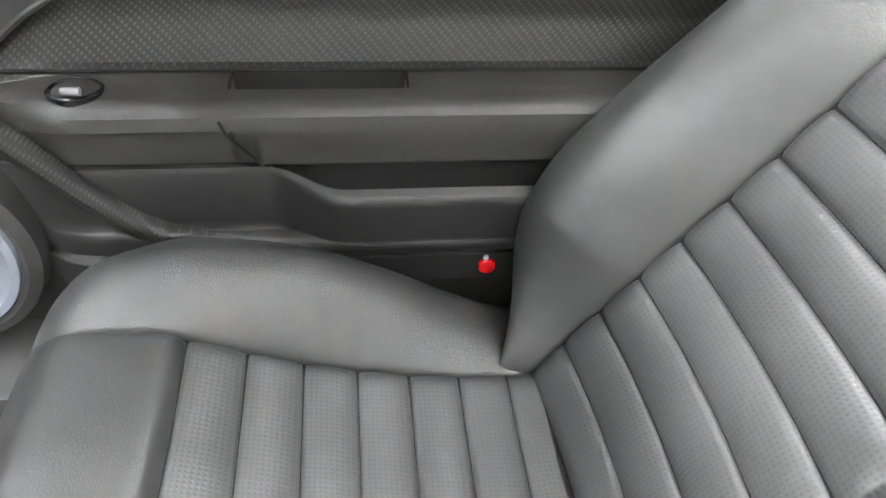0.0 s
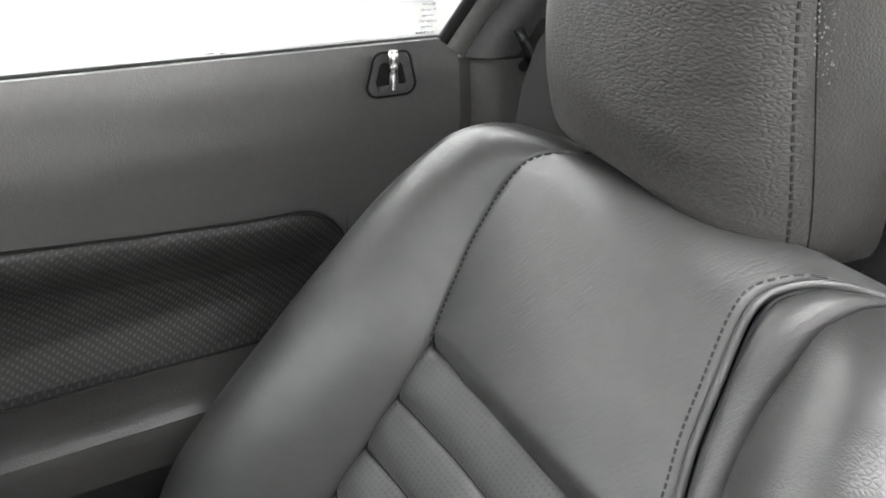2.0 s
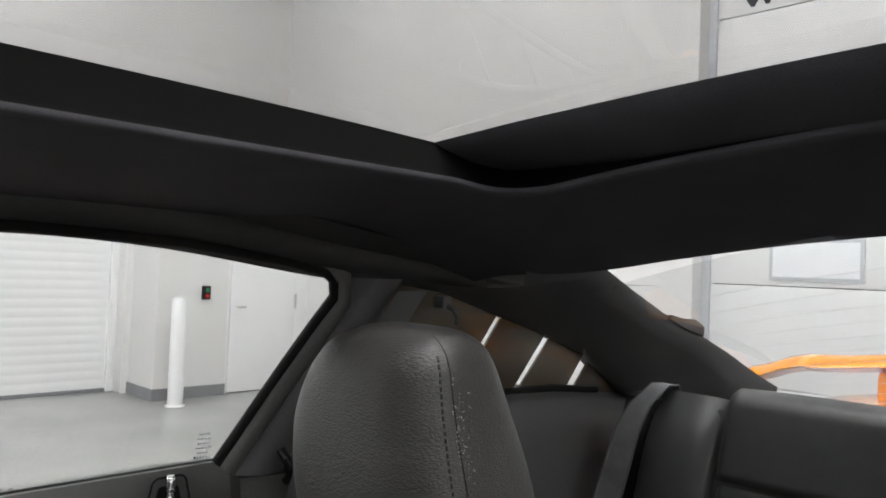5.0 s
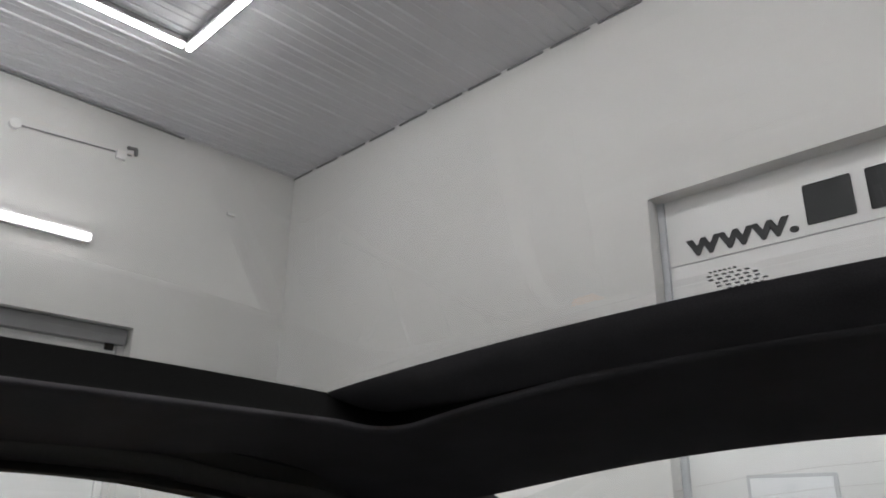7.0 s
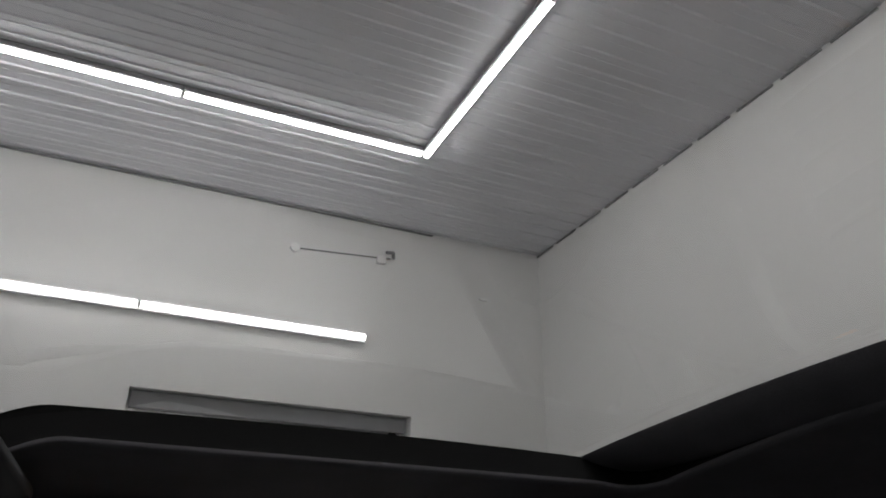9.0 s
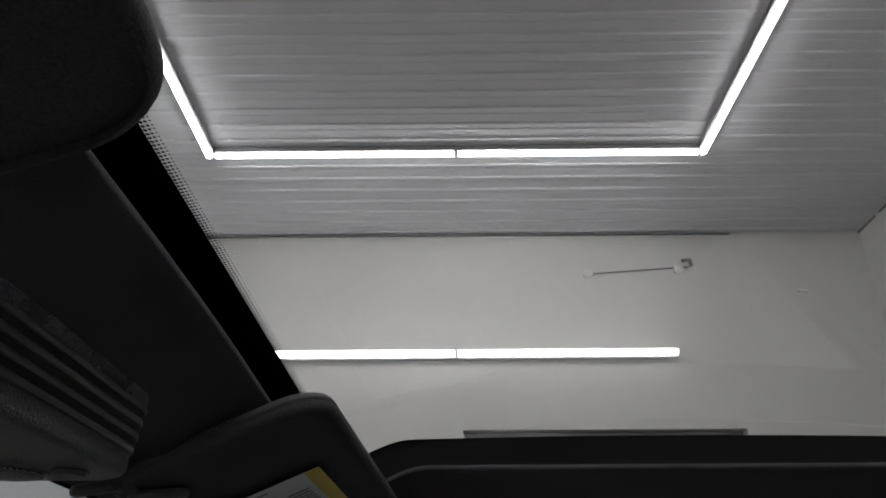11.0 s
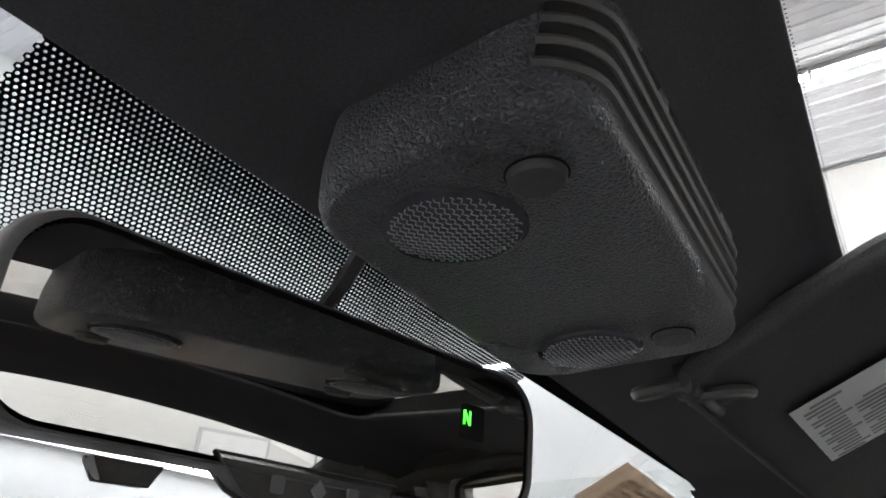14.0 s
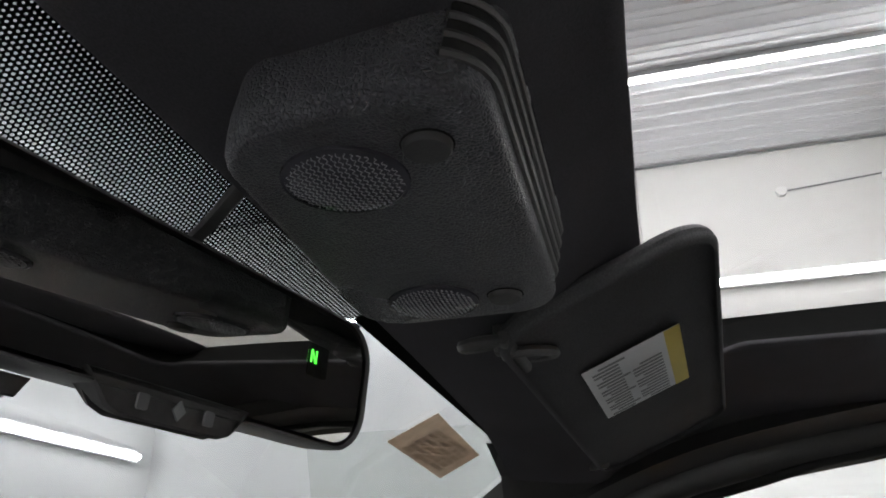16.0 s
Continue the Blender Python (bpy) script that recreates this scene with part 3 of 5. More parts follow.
for lift, inset in ((.040, .16), (.012, .04), (.006, -.002)):
    rows.append([(h[0] + (o[0] - h[0]) * inset, h[1] + (o[1] - h[1]) * inset, roof_z(h[0], h[1]) + lift + (.006 * max(0, 1 - ((h[1] + .1) / .36) ** 2) if lift > .03 else 0)) for h, o in zip(hole_d, outer_d)])
single("roof_opening_seal", sheet(rows, closed_v=True), SEAL_BLACK, "black seal round the roof opening", "seal", "structure", angle=60)
rows = []
for lift, inset in ((.006, -.002), (.003, -.008), (.001, -.004)):
    rows.append([(h[0] + (o[0] - h[0]) * inset, h[1] + (o[1] - h[1]) * inset, roof_z(h[0], h[1]) + lift) for h, o in zip(hole_d, outer_d)])
for s in range(1, 25):
    t = s / 24
    rows.append([(mix(h[0], o[0], t), mix(h[1], o[1], t), roof_z(mix(h[0], o[0], t), mix(h[1], o[1], t))) for h, o in zip(hole_d, outer_d)])
single("headliner", sheet(rows, closed_v=True), FABRIC, "black fabric headliner round the glass roof", "headliner", "structure", angle=60)
# padded roll of the sunshade along the rear of the glass
rows = []
for i in range(37):
    x = mix(-.62, .56, i / 36)
    g = lambda y: glass_z(x, y)
    slim = .62 + .38 * (1 - step(.34, .52, abs(x - CX)))
    rows.append([(x, y, g(y) - d * slim) for y, d in ((-.450, .002), (-.454, .007), (-.462, .0125), (-.476, .018), (-.495, .024), (-.518, .030), (-.540, .034), (-.560, .034), (-.580, .028), (-.592, .002))])
single("sunshade_roll", sheet(rows), FABRIC, "black cloth roll of the sunshade behind the glass", "sunshade", "structure", angle=60)
# outer roof skin and glass roof
rows = []
for s in range(6, 13):
    t = s / 12
    rows.append([(mix(h[0], o[0], t), mix(h[1], o[1], t), max(glass_z(mix(h[0], o[0], t), mix(h[1], o[1], t)) - .02 * t - .06 * max(-.44 - mix(h[1], o[1], t), 0) - .22 * max(mix(h[1], o[1], t) - .30, 0) , roof_z(mix(h[0], o[0], t), mix(h[1], o[1], t)) + .012)) for h, o in zip(hole_d, outer_d)])
single("roof_skin", sheet(rows, closed_v=True), ORANGE, "orange painted roof skin round the glass", "roof", "structure", angle=60)
GX0, GX1, GY0, GY1 = -.70, .64, -.53, .33
rows = [[(mix(GX0, GX1, i / 24), mix(GY0, GY1, j / 20), glass_z(mix(GX0, GX1, i / 24), mix(GY0, GY1, j / 20)) + .003) for j in range(21)] for i in range(25)]
roof_glass = single("window_roof", sheet(rows), GLASS_ROOF, "large tinted glass roof panel", "glass roof", "structure", angle=60)
roof_glass.visible_shadow = False
# printed black border of the roof glass with a dotted inner edge
inner = [((-.632 + .572) / 2 + p[0], (-.472 + .256) / 2 + p[1]) for p in rounded((.572 + .632) / 2, (.256 + .472) / 2, .035, 8)]
inner = [(px, py + (.010 * (1 - min(1, ((px - CX) / .45) ** 2)) if py > .2 else 0)) for px, py in spread(inner, .03)]
frame_rows = [[], []]
for p in spread(inner, .03):
    frame_rows[0].append((p[0], p[1], glass_z(*p)))
    cx, cy = -.03, -.106
    q = (cx + (p[0] - cx) * 1.10, cy + (p[1] - cy) * 1.16)
    frame_rows[1].append((q[0], q[1], glass_z(*q)))
single("glass_border", sheet(frame_rows, closed_v=True), FRIT, "black printed border of the glass roof", "glass border", "structure")


def disc(bm, c, r, u, v, n=6):
    vs = [bm.verts.new(c + u * (r * math.cos(2 * math.pi * k / n)) + v * (r * math.sin(2 * math.pi * k / n))) for k in range(n)]
    bm.faces.new(vs)


bm = bmesh.new()
U, V = Vector((1, 0, 0)), Vector((0, 1, 0))
for p in spread(inner, .0026):
    cx, cy = -.03, -.106
    d = Vector((cx - p[0], cy - p[1]))
    if abs(p[0] - cx) > .58:
        d.y = 0
    elif abs(p[1] - cy) > .35:
        d.x = 0
    d.normalize()
    for k, r in ((0.3, .0011), (0.9, .0009), (1.5, .0006)):
        q = (p[0] + d.x * .0031 * k, p[1] + d.y * .0031 * k)
        disc(bm, Vector((q[0], q[1], glass_z(*q))), r, U, V, 5)
single("glass_border_dots", bm, FRIT, "fine black dots fading the glass border", "printed dots", "stuff", smooth=False)

# maker's print on the roof glass: unreadable bars
bm = bmesh.new()
for r, wd in enumerate((.022, .034, .040, .036, .042, .030)):
    y = -.418 - r * .0075
    for j in range(6):
        x0 = -.003 - wd / 2 + j * wd / 6
        box(x0, x0 + wd / 12, y, y + .0022, glass_z(0, y) - .0005, glass_z(0, y) + .0002, bm=bm)
single("glass_print", bm, LETTER, "tiny dark maker's print on the roof glass", "glass print", "stuff", smooth=False)


# ---- windscreen ----
WY, WZ = .448, 1.250                     # its upper edge
SL = -.50                                # fall per metre forward


def ws_pt(x, s, lift=0.0):
    """A point on the windscreen, s metres forward of the upper edge."""
    bow = .10 * (x - CX) ** 2
    return Vector((x, WY + s - bow * .6, WZ + SL * s - .055 * (x - CX) ** 2 + lift))


single("window_windscreen", sheet([[ws_pt(mix(-.80, .74, i / 24), mix(-.03, .75, j / 16)) for j in range(17)] for i in range(25)]), GLASS_SCREEN,
       "clear raked windscreen", "windscreen", "structure", angle=60).visible_shadow = False
# printed dot band round the mirror foot, holes above and dots below
bm = bmesh.new()
pitch = .0024
rowsn, colsn, solid = 54, 150, 34
wu = Vector((1, 0, 0))
wv = Vector((0, 1, SL)).normalized()
HEX = [(math.cos(radians(30 * k)) * (1 / math.sqrt(3) if k % 2 else .5) * 1.03, math.sin(radians(30 * k)) * (1 / math.sqrt(3) if k % 2 else .5) * 1.03) for k in range(12)]
for r in range(rowsn):
    s = -.0058 + r * pitch * .866 * .894
    for c in range(colsn):
        x = -.190 + c * pitch + (pitch / 2 if r % 2 else 0)
        lo = -.174 + .48 * max(0, s - .015)
        hi = .166 - 1.6 * max(0, s - .016) if s < .034 else .115 - .4 * (s - .034)
        if x < lo or x > hi:
            continue
        p = ws_pt(x, s, -.002)
        if r < solid:
            hole_r = pitch * mix(.175, .41, r / solid)
            inn = [bm.verts.new(p + wu * (hole_r * math.cos(radians(30 * k))) + wv * (hole_r * math.sin(radians(30 * k)))) for k in range(12)]
            out = [bm.verts.new(p + wu * (pitch * hx) + wv * (pitch * hy)) for hx, hy in HEX]
            for k in range(12):
                bm.faces.new((inn[k], inn[(k + 1) % 12], out[(k + 1) % 12], out[k]))
        else:
            disc(bm, p, pitch * mix(.40, .20, (r - solid) / (rowsn - solid)), wu, wv, 8)
single("windscreen_dots", bm, FRIT, "black printed dot pattern behind the mirror", "printed dots", "stuff", smooth=False)
bm = sheet([[ws_pt(mix(-.78, .72, i / 30), s, -.0025) for s in (-.03, -.0070)] for i in range(31)])
for x0, x1, low in ((-.78, -.174, -.0035), (.150, .72, .0067)):
    sheet([[ws_pt(mix(x0, x1, i / 14), s, -.0025) for s in (-.0070, low)] for i in range(15)], bm=bm)
single("windscreen_border", bm, FRIT, "black printed upper border of the windscreen", "glass border", "structure")
wires = thing("mirror_wires", "thin black wire loops behind the printed dots", "wire")
part("wire", tube([ws_pt(x, s, -.006) for x, s in ((-.075, .052), (-.065, .055), (-.06, .062), (-.05, .064), (-.042, .068), (-.04, .076), (-.05, .074))], .0007, 5), RUBBER, wires)
part("wire", tube([ws_pt(x, s, -.006) for x, s in ((.005, .03), (.012, .034), (.018, .032), (.024, .038), (.03, .036), (.034, .042))], .0007, 5), RUBBER, wires)
# brown inspection sticker
qs = [ws_pt(x, s, -.003) for x, s in ((.384, .020), (.380, .068), (.555, .074), (.555, .028))]
bm = bmesh.new()
vs = [bm.verts.new(p) for p in qs] + [bm.verts.new(p + Vector((0, 0, -.0008))) for p in qs]
for f in ((0, 1, 2, 3), (7, 6, 5, 4), (0, 4, 5, 1), (1, 5, 6, 2), (2, 6, 7, 3), (3, 7, 4, 0)):
    bm.faces.new([vs[i] for i in f])
stk = thing("windscreen_sticker", "faded brown square sticker on the windscreen", "sticker")
part("paper", bm, BROWN_PAPER, stk, smooth=False)
for r in range(6):
    s0 = .031 + r * .0062
    for x0, x1 in ((.412, .438), (.446, .486), (.494, .532)) if r % 2 else ((.416, .456), (.464, .502), (.508, .528)):
        part("print_bar", sheet([[ws_pt(x, s, -.0046) for s in (s0, s0 + .0038)] for x in (x0, x1)]), BROWN_PRINT, stk, "faded unreadable print", smooth=False)


# ---- passenger door trim, lofted along the car ----
DOOR_LINE = [(.748, 1.012), (.727, 1.0115), (.719, .990), (.7125, .948), (.7172, .9035), (.7215, .8990), (.7325, .846), (.734, .80), (.722, .766),
        (.7145, .7615), (.7135, .7605), (.711, .760), (.690, .7585), (.688, .758), (.669, .755), (.661, .747), (.660, .735), (.6605, .730),
        (.664, .702), (.700, .699), (.688, .636), (.6505, .684), (.642, .677), (.647, .631), (.668, .628), (.668, .607), (.657, .604), (.660, .572),
        (.676, .568), (.676, .52), (.69, .40)]
CUTS = {"upper_panel": (0, 5), "insert": (5, 9), "armrest": (9, 19), "map_pocket": (19, 21), "lower_panel": (21, 30)}


def insert_fall(y):
    """The insert's upper edge falls towards the rear."""
    return .022 * step(.14, -.24, y) if y < .14 else 0.0


def door_profile(y):
    out = []
    close = 1 - math.sqrt(max(0, 1 - ((-.225 - y) / .05) ** 2)) if -.275 < y < -.225 else (1.0 if y <= -.275 else 0.0)
    for i, (px, pz) in enumerate(DOOR_LINE):
        if 4 <= i <= 6:
            pz -= insert_fall(y)
        if 5 <= i <= 8:
            if y <= -.275:
                px = (.7172, .7168, .7155, .7146)[i - 5]
            else:
                px = mix(px, .7170 if i < 7 else .7150, close * .8 if i > 5 else close)
                pz = pz - (.05 * close if i in (5, 6) else .02 * close if i == 7 else 0)
        if 9 < i < 13 and .031 < y < .174:
            px, pz = ((.7235, .722), (.720, .7165), (.691, .714))[i - 10]
        # the switch section in front of the slanting joint, flowing into the pocket lip
        front = {17: (.668, .7315), 18: (.671, .700), 19: (.6765, .6985), 20: (.6765, .6965), 21: (.671, .695), 22: (.670, .689), 23: (.672, .631)}
        if i in front:
            if i >= 21:
                t = step(.085, .150, y)
            else:
                yb = .180 if pz > .74 else mix(.150, .180, (pz - .697) / .043) if pz > .697 else .136
                t = step(yb - .003, yb + .003, y) if i < 19 else step(.116, .152, y)
            px, pz = mix(px, front[i][0], t), mix(pz, front[i][1], t)
        if i == 16 and y > .177:
            pz = .7355
        if y > .30 and 9 <= i <= 29:      # the front end turns back to the door
            t = step(.30, .40, y)
            px = mix(px, .708, t * .95)
            pz = pz - .012 * t
        if y < -.30 and 9 <= i:
            px = px + .02 * step(-.30, -.38, y)
        out.append((px, pz))
    return out


ys = sorted({round(v, 4) for v in [.75, .7, .65, .6, .55, .5, .46, .43] + [mix(.42, -.385, k / 80) for k in range(81)] +
             [.1735, .1745, .0305, .0315, .177, .183, .1765] + [mix(.19, .095, k / 40) for k in range(41)] + [mix(-.22, -.276, k / 16) for k in range(17)]}, reverse=True)
door_trim = thing("door_trim", "charcoal moulded passenger door trim with armrest", "door trim")
DOOR_MATS = {"upper_panel": VINYL_DOOR, "insert": WEAVE, "armrest": PLASTIC_SOFT, "map_pocket": PLASTIC_LOW, "lower_panel": PLASTIC_LOW}
profiles = [(y, door_profile(y)) for y in ys]
for name, (a, b) in CUTS.items():
    rows = []
    for y, pr in profiles:
        if name == "insert" and y < -.277:
            continue
        row = []
        for i in range(a, b):
            n = 5 if i in (2, 3, 6, 7, 17, 22) else 2
            row += [(mix(pr[i][0], pr[i + 1][0], k / n), y, mix(pr[i][1], pr[i + 1][1], k / n)) for k in range(n)]
        row.append((pr[b][0], y, pr[b][1]))
        if name == "insert":
            # a rolled rim, then the hollow of the recess
            (x5, z5), (x6, z6) = pr[5], pr[6]
            lip_ = max(0, min(1, (x6 - x5) / .0115))
            row = [(x5 + (x6 - x5) * a + e * lip_, y, mix(z5, z6, f)) for f, a, e in ((0, 0, 0), (.07, 0, -.0022), (.16, 0, -.0036), (.28, 0, -.0040), (.42, .02, -.0032), (.56, .12, -.0014), (.70, .38, 0), (.86, .74, 0))] + row[2:]
        rows.append(row)
    part(name, sheet(rows), DOOR_MATS[name], door_trim, "woven-pattern recessed insert" if name == "insert" else "", angle=62 if name == "lower_panel" else 40 if name == "armrest" else 32)
part("rear_panel", sheet([[(pr[i][0], y, pr[i][1]) for i in range(5, 10)] for y, pr in profiles if y <= -.27]), VINYL_DOOR, door_trim, angle=32)
# the solid behind the trim, with the rear edge of the door
part("door_core", box(.745, .80, -.385, .80, .35, 1.0, .01), PLASTIC, door_trim)
part("rear_edge", loft([[(x, -.385 - e, z) for x, z in ((.71, .40), (.7135, .90), (.714, .95), (.722, .995), (.80, 1.0), (.80, .40))] for e in (0, .012)]), PLASTIC, door_trim)
part("outer_skin", box(.80, .83, -.40, 1.0, .25, .985, .01), ORANGE, door_trim, "orange painted outer skin")
part("belt_seal", tube([(.735, .75, 1.0095), (.735, .2, 1.010), (.735, -.38, 1.009)], .004, 8), RUBBER, door_trim, "black rubber belt seal")
for path in ([(.6595, .1815, .7445), (.6590, .177, .734), (.6625, .151, .7005)], [(.6685, .183, .7317), (.6685, .25, .7317), (.670, .305, .7312)], [(.6762, .153, .6975), (.6762, .23, .6975), (.6775, .30, .697)]):
    part("joint", tube(path, .0012, 6), RUBBER, door_trim, "dark panel joint")
lip = [(.7185, y, .9015 - insert_fall(y)) for y in (.75, .5, .25, .14, .08, .02, -.04, -.1, -.15, -.19, -.225)] + [(.7170, -.225 - .050 * math.sin(radians(a)), .8500 - .0205 + .050 * math.cos(radians(a))) for a in range(10, 91, 10)] + [(.7150, -.2755, .80), (.7150, -.2755, .766)]
part("joint", tube([(.7138, y, .7622) for y in (.42, .3, .1, -.1, -.25)], .0014, 6), RUBBER, door_trim, "dark groove under the insert")
part("insert_lip", tube(lip, .0016, 8), RUBBER, door_trim, "dark groove round the insert")
# dark tubes draw the shade at both ends of the pull cup
for yy in (.1745, .0305):
    part("joint", tube([(.7140, yy, .7618), (.6895, yy, .7592), (.6900, yy, .720)], .0013, 6), RUBBER, door_trim, "dark tube drawn for the shade at the pull cup's edge")
part("joint", tube([(.6655, y, .7015) for y in (.14, .05, -.1, -.25)], .0013, 6), RUBBER, door_trim, "dark line under the armrest")
part("joint", tube([(.6478, y, .6305) for y in (.07, 0, -.1, -.25)], .0013, 6), RUBBER, door_trim, "dark line under the pocket lip")
# textured strip sweeping down to the sill
strip = [(.42, .80), (.385, .765), (.35, .733), (.325, .703), (.30, .674), (.27, .647), (.24, .629), (.20, .620), (.1, .617), (-.05, .6165), (-.36, .616)]
rows = []
for i, (y, z) in enumerate(strip):
    a, b = strip[max(i - 1, 0)], strip[min(i + 1, len(strip) - 1)]
    d = Vector((b[0] - a[0], b[1] - a[1])).normalized()
    nx, nz = -d.y, d.x
    if nz < 0:
        nx, nz = -nx, -nz
    rows.append([(xx, y + nx * w, z + nz * w) for w, xx in ((.0125, .668), (.0105, .660), (.004, .6545), (-.004, .6545), (-.0105, .660), (-.0125, .668))])
part("trim_strip", sheet(rows[:8]), WEAVE, door_trim, "textured curved trim strip", angle=50)
part("sill_ledge", sheet(rows[7:]), PLASTIC_LOW, door_trim, "plain ledge along the sill", angle=50)
corner_line = [(.255, .862), (.275, .842), (.305, .820), (.325, .808), (.346, .791), (.37, .774), (.42, .760), (.75, .757)]
part("front_corner", loft([[(x, y, z) for y, z in corner_line + [(.75, .896), (.25, .896)]] for x in (.7145, .745)]), PLASTIC_LOW, door_trim, "dark front corner panel", smooth=False)
part("corner_lip", tube([(.7145, y, z) for y, z in corner_line], .003, 8, up=(1, 0, 0)), PLASTIC_SOFT, door_trim)
# speaker in the front corner
sx, sy, sz = .672, .455, .612
SN = Matrix.Translation((sx, sy, sz)) @ Euler((0, radians(-90), 0)).to_matrix().to_4x4()


def turned(profile, m, n=40):
    """A turned ring through (radius, height) points."""
    return sheet([[m @ Vector((r * math.cos(2 * math.pi * k / n), r * math.sin(2 * math.pi * k / n), h)) for k in range(n)] for r, h in profile], closed_v=True)


sp = part("speaker", turned([(.104, -.03), (.102, .004), (.092, .010), (.087, .008)], SN), PLASTIC, door_trim, "round door loudspeaker")
part("ring", turned([(.087, .004), (.085, .012), (.078, .013), (.066, .004), (.064, -.004)], SN), SILVER, sp, "silver speaker ring")
part("grille", turned([(.065, .0), (.05, .006), (.03, .009), (.001, .010)], SN), material("speaker_mesh", (.012, .012, .012), .6, bump=1.0, bump_scale=260, kind="pores", bump_dist=.002), sp, "black perforated grille")
# window switch
sw = part("window_switch", loft([[(.688 + r * .020 * math.sin(a), .292 + r * .022 * math.cos(a), z) for a in [2 * math.pi * k / 20 for k in range(20)]] for r, z in ((1.0, .752), (1.0, .7595), (.9, .761), (.8, .756), (.3, .7555))]), GLOSS_BLACK, door_trim, "oval black window switch")
part("rocker", tube([(.681, .300, .7605), (.681, .286, .7605)], .0035, 10), GREY_TRIM, sw, "silver rocker tip")
part("icon", box(.692, .699, .282, .288, .7575, .7585), DOOR_WHITE, sw, "white window symbol")
# lock knob and bezel
bz = [(-.3165 + p[0] * (1.0 - .20 * (p[1] > 0)), .9905 + p[1]) for p in rounded(.0215, .0178, .0095, 5)]
mb = Matrix(((0, 0, -1, .7185), (1, 0, 0, 0), (0, 1, 0, 0), (0, 0, 0, 1)))
lb = part("lock_bezel", slab(bz, .006, mb, .0025), PLASTIC_CABIN, door_trim, "dark rounded lock bezel")
part("rim", tube([(.7122, y, z) for y, z in [(y_ * 1.03 + .318 * .03, z_ * 1.03 - .989 * .03) for y_, z_ in bz + bz[:1]]], .0011, 8, up=(1, 0, 0)), RUBBER, lb, "dark gap round the bezel")
# no hollow: a raised dark plate whose colour gives the recess's shade
part("recess", slab([(-.3165 + (y + .3165) * .62, .989 + (z - .9905) * .62) for y, z in bz], .0066, mb, .001), RUBBER, lb)
part("ledge", box(.7105, .7135, -.3285, -.3045, .9775, .9815, .001), PLASTIC_CABIN, lb)
part("lock_knob", loft([[(.7095 + r * math.cos(a), -.3165 + r * math.sin(a), z) for a in [2 * math.pi * k / 14 for k in range(14)]] for r, z in
     ((.0044, .979), (.0046, .989), (.0040, .991), (.0040, .993), (.0030, .994), (.0044, .9955), (.0046, .9975), (.0034, .9985), (.0048, 1.0), (.0050, 1.0035), (.0048, 1.0085), (.0034, 1.0105))]), CHROME, lb, "chrome door lock pin")
# red reflector low on the door
rf = thing("door_reflector", "round red reflector lens low on the door", "reflector")
RM = Matrix.Translation((.660, -.045, .589)) @ Euler((0, radians(-90), 0)).to_matrix().to_4x4()
part("lens", turned([(.0090, -.008), (.0090, .002), (.0077, .0048), (.004, .0065), (.0005, .007)], RM, 24), RED, rf)
part("cap", tube([(.659, -.043, .600), (.655, -.043, .6003)], .0026, 10), LENS_RIB, rf, "small pale cap")
part("ring", turned([(.0103, -.01), (.0105, .001), (.0091, .002)], RM, 24), RUBBER, rf)
single("door_sill", box(.60, .75, -.6, .9, .30, .50, .02), PLASTIC, "dark plastic sill under the door", "sill", "structure")

# ---- side window and frame ----
def pane_x(z):
    return .735 - .03 * ((z - 1.0) / .24) - .03 * ((z - 1.0) / .24) ** 2


win = single("window_side", sheet([[(pane_x(z), y, z) for z in (1.0, 1.05, 1.1, 1.16, 1.22, 1.27)] for y in (.72, .4, .1, -.2, -.53)]), GLASS_CLEAR, "clear passenger side window", "side window", "structure", angle=60)
win.visible_shadow = False
bm = bmesh.new()
for r, w in ((0, .012), (1, .016), (2, .013), (3, .018), (4, .012), (5, .016)):
    z = 1.040 - r * .0048
    for j in range(5):
        y = -.358 - w / 2 + j * w / 5
        box(pane_x(z) - .0012, pane_x(z) - .0006, y, y + w / 13, z, z + .0016, bm=bm)
single("glass_print", bm, PALE_TRIM, "small grey maker's print in the window corner", "glass print", "stuff", smooth=False)
# upper door seal, drip rail and pillar trims
RAIL = [(-.80, 1.16), (-.60, 1.19), (-.466, 1.205), (-.304, 1.226), (-.161, 1.232), (-.08, 1.223), (.003, 1.208), (.077, 1.197), (.148, 1.185), (.215, 1.170), (.28, 1.150), (.35, 1.122), (.45, 1.075), (.55, 1.022), (.72, .930)]
rail_z = lambda y: along(RAIL, y)
top_line = [(y, rail_z(y)) for y in (.70, .62, .55, .45, .35, .28, .215, .148, .077, .003, -.08, -.13)] + [(-.161, 1.232), (-.304, 1.226), (-.42, 1.212), (-.466, 1.2025), (-.480, 1.194), (-.482, 1.18), (-.461, 1.148), (-.42, 1.083), (-.371, 1.008)]
rail = thing("door_seal", "black rubber seal round the side window opening", "door seal", kind="structure")
part("seal", tube([(pane_x(z) - .004, y - (.003 if z < 1.19 else 0), z + (.006 if z > 1.19 else 0)) for y, z in top_line], .006, 10, up=(1, 0, 0)), RUBBER, rail)
band = top_line[14:]
rows = []
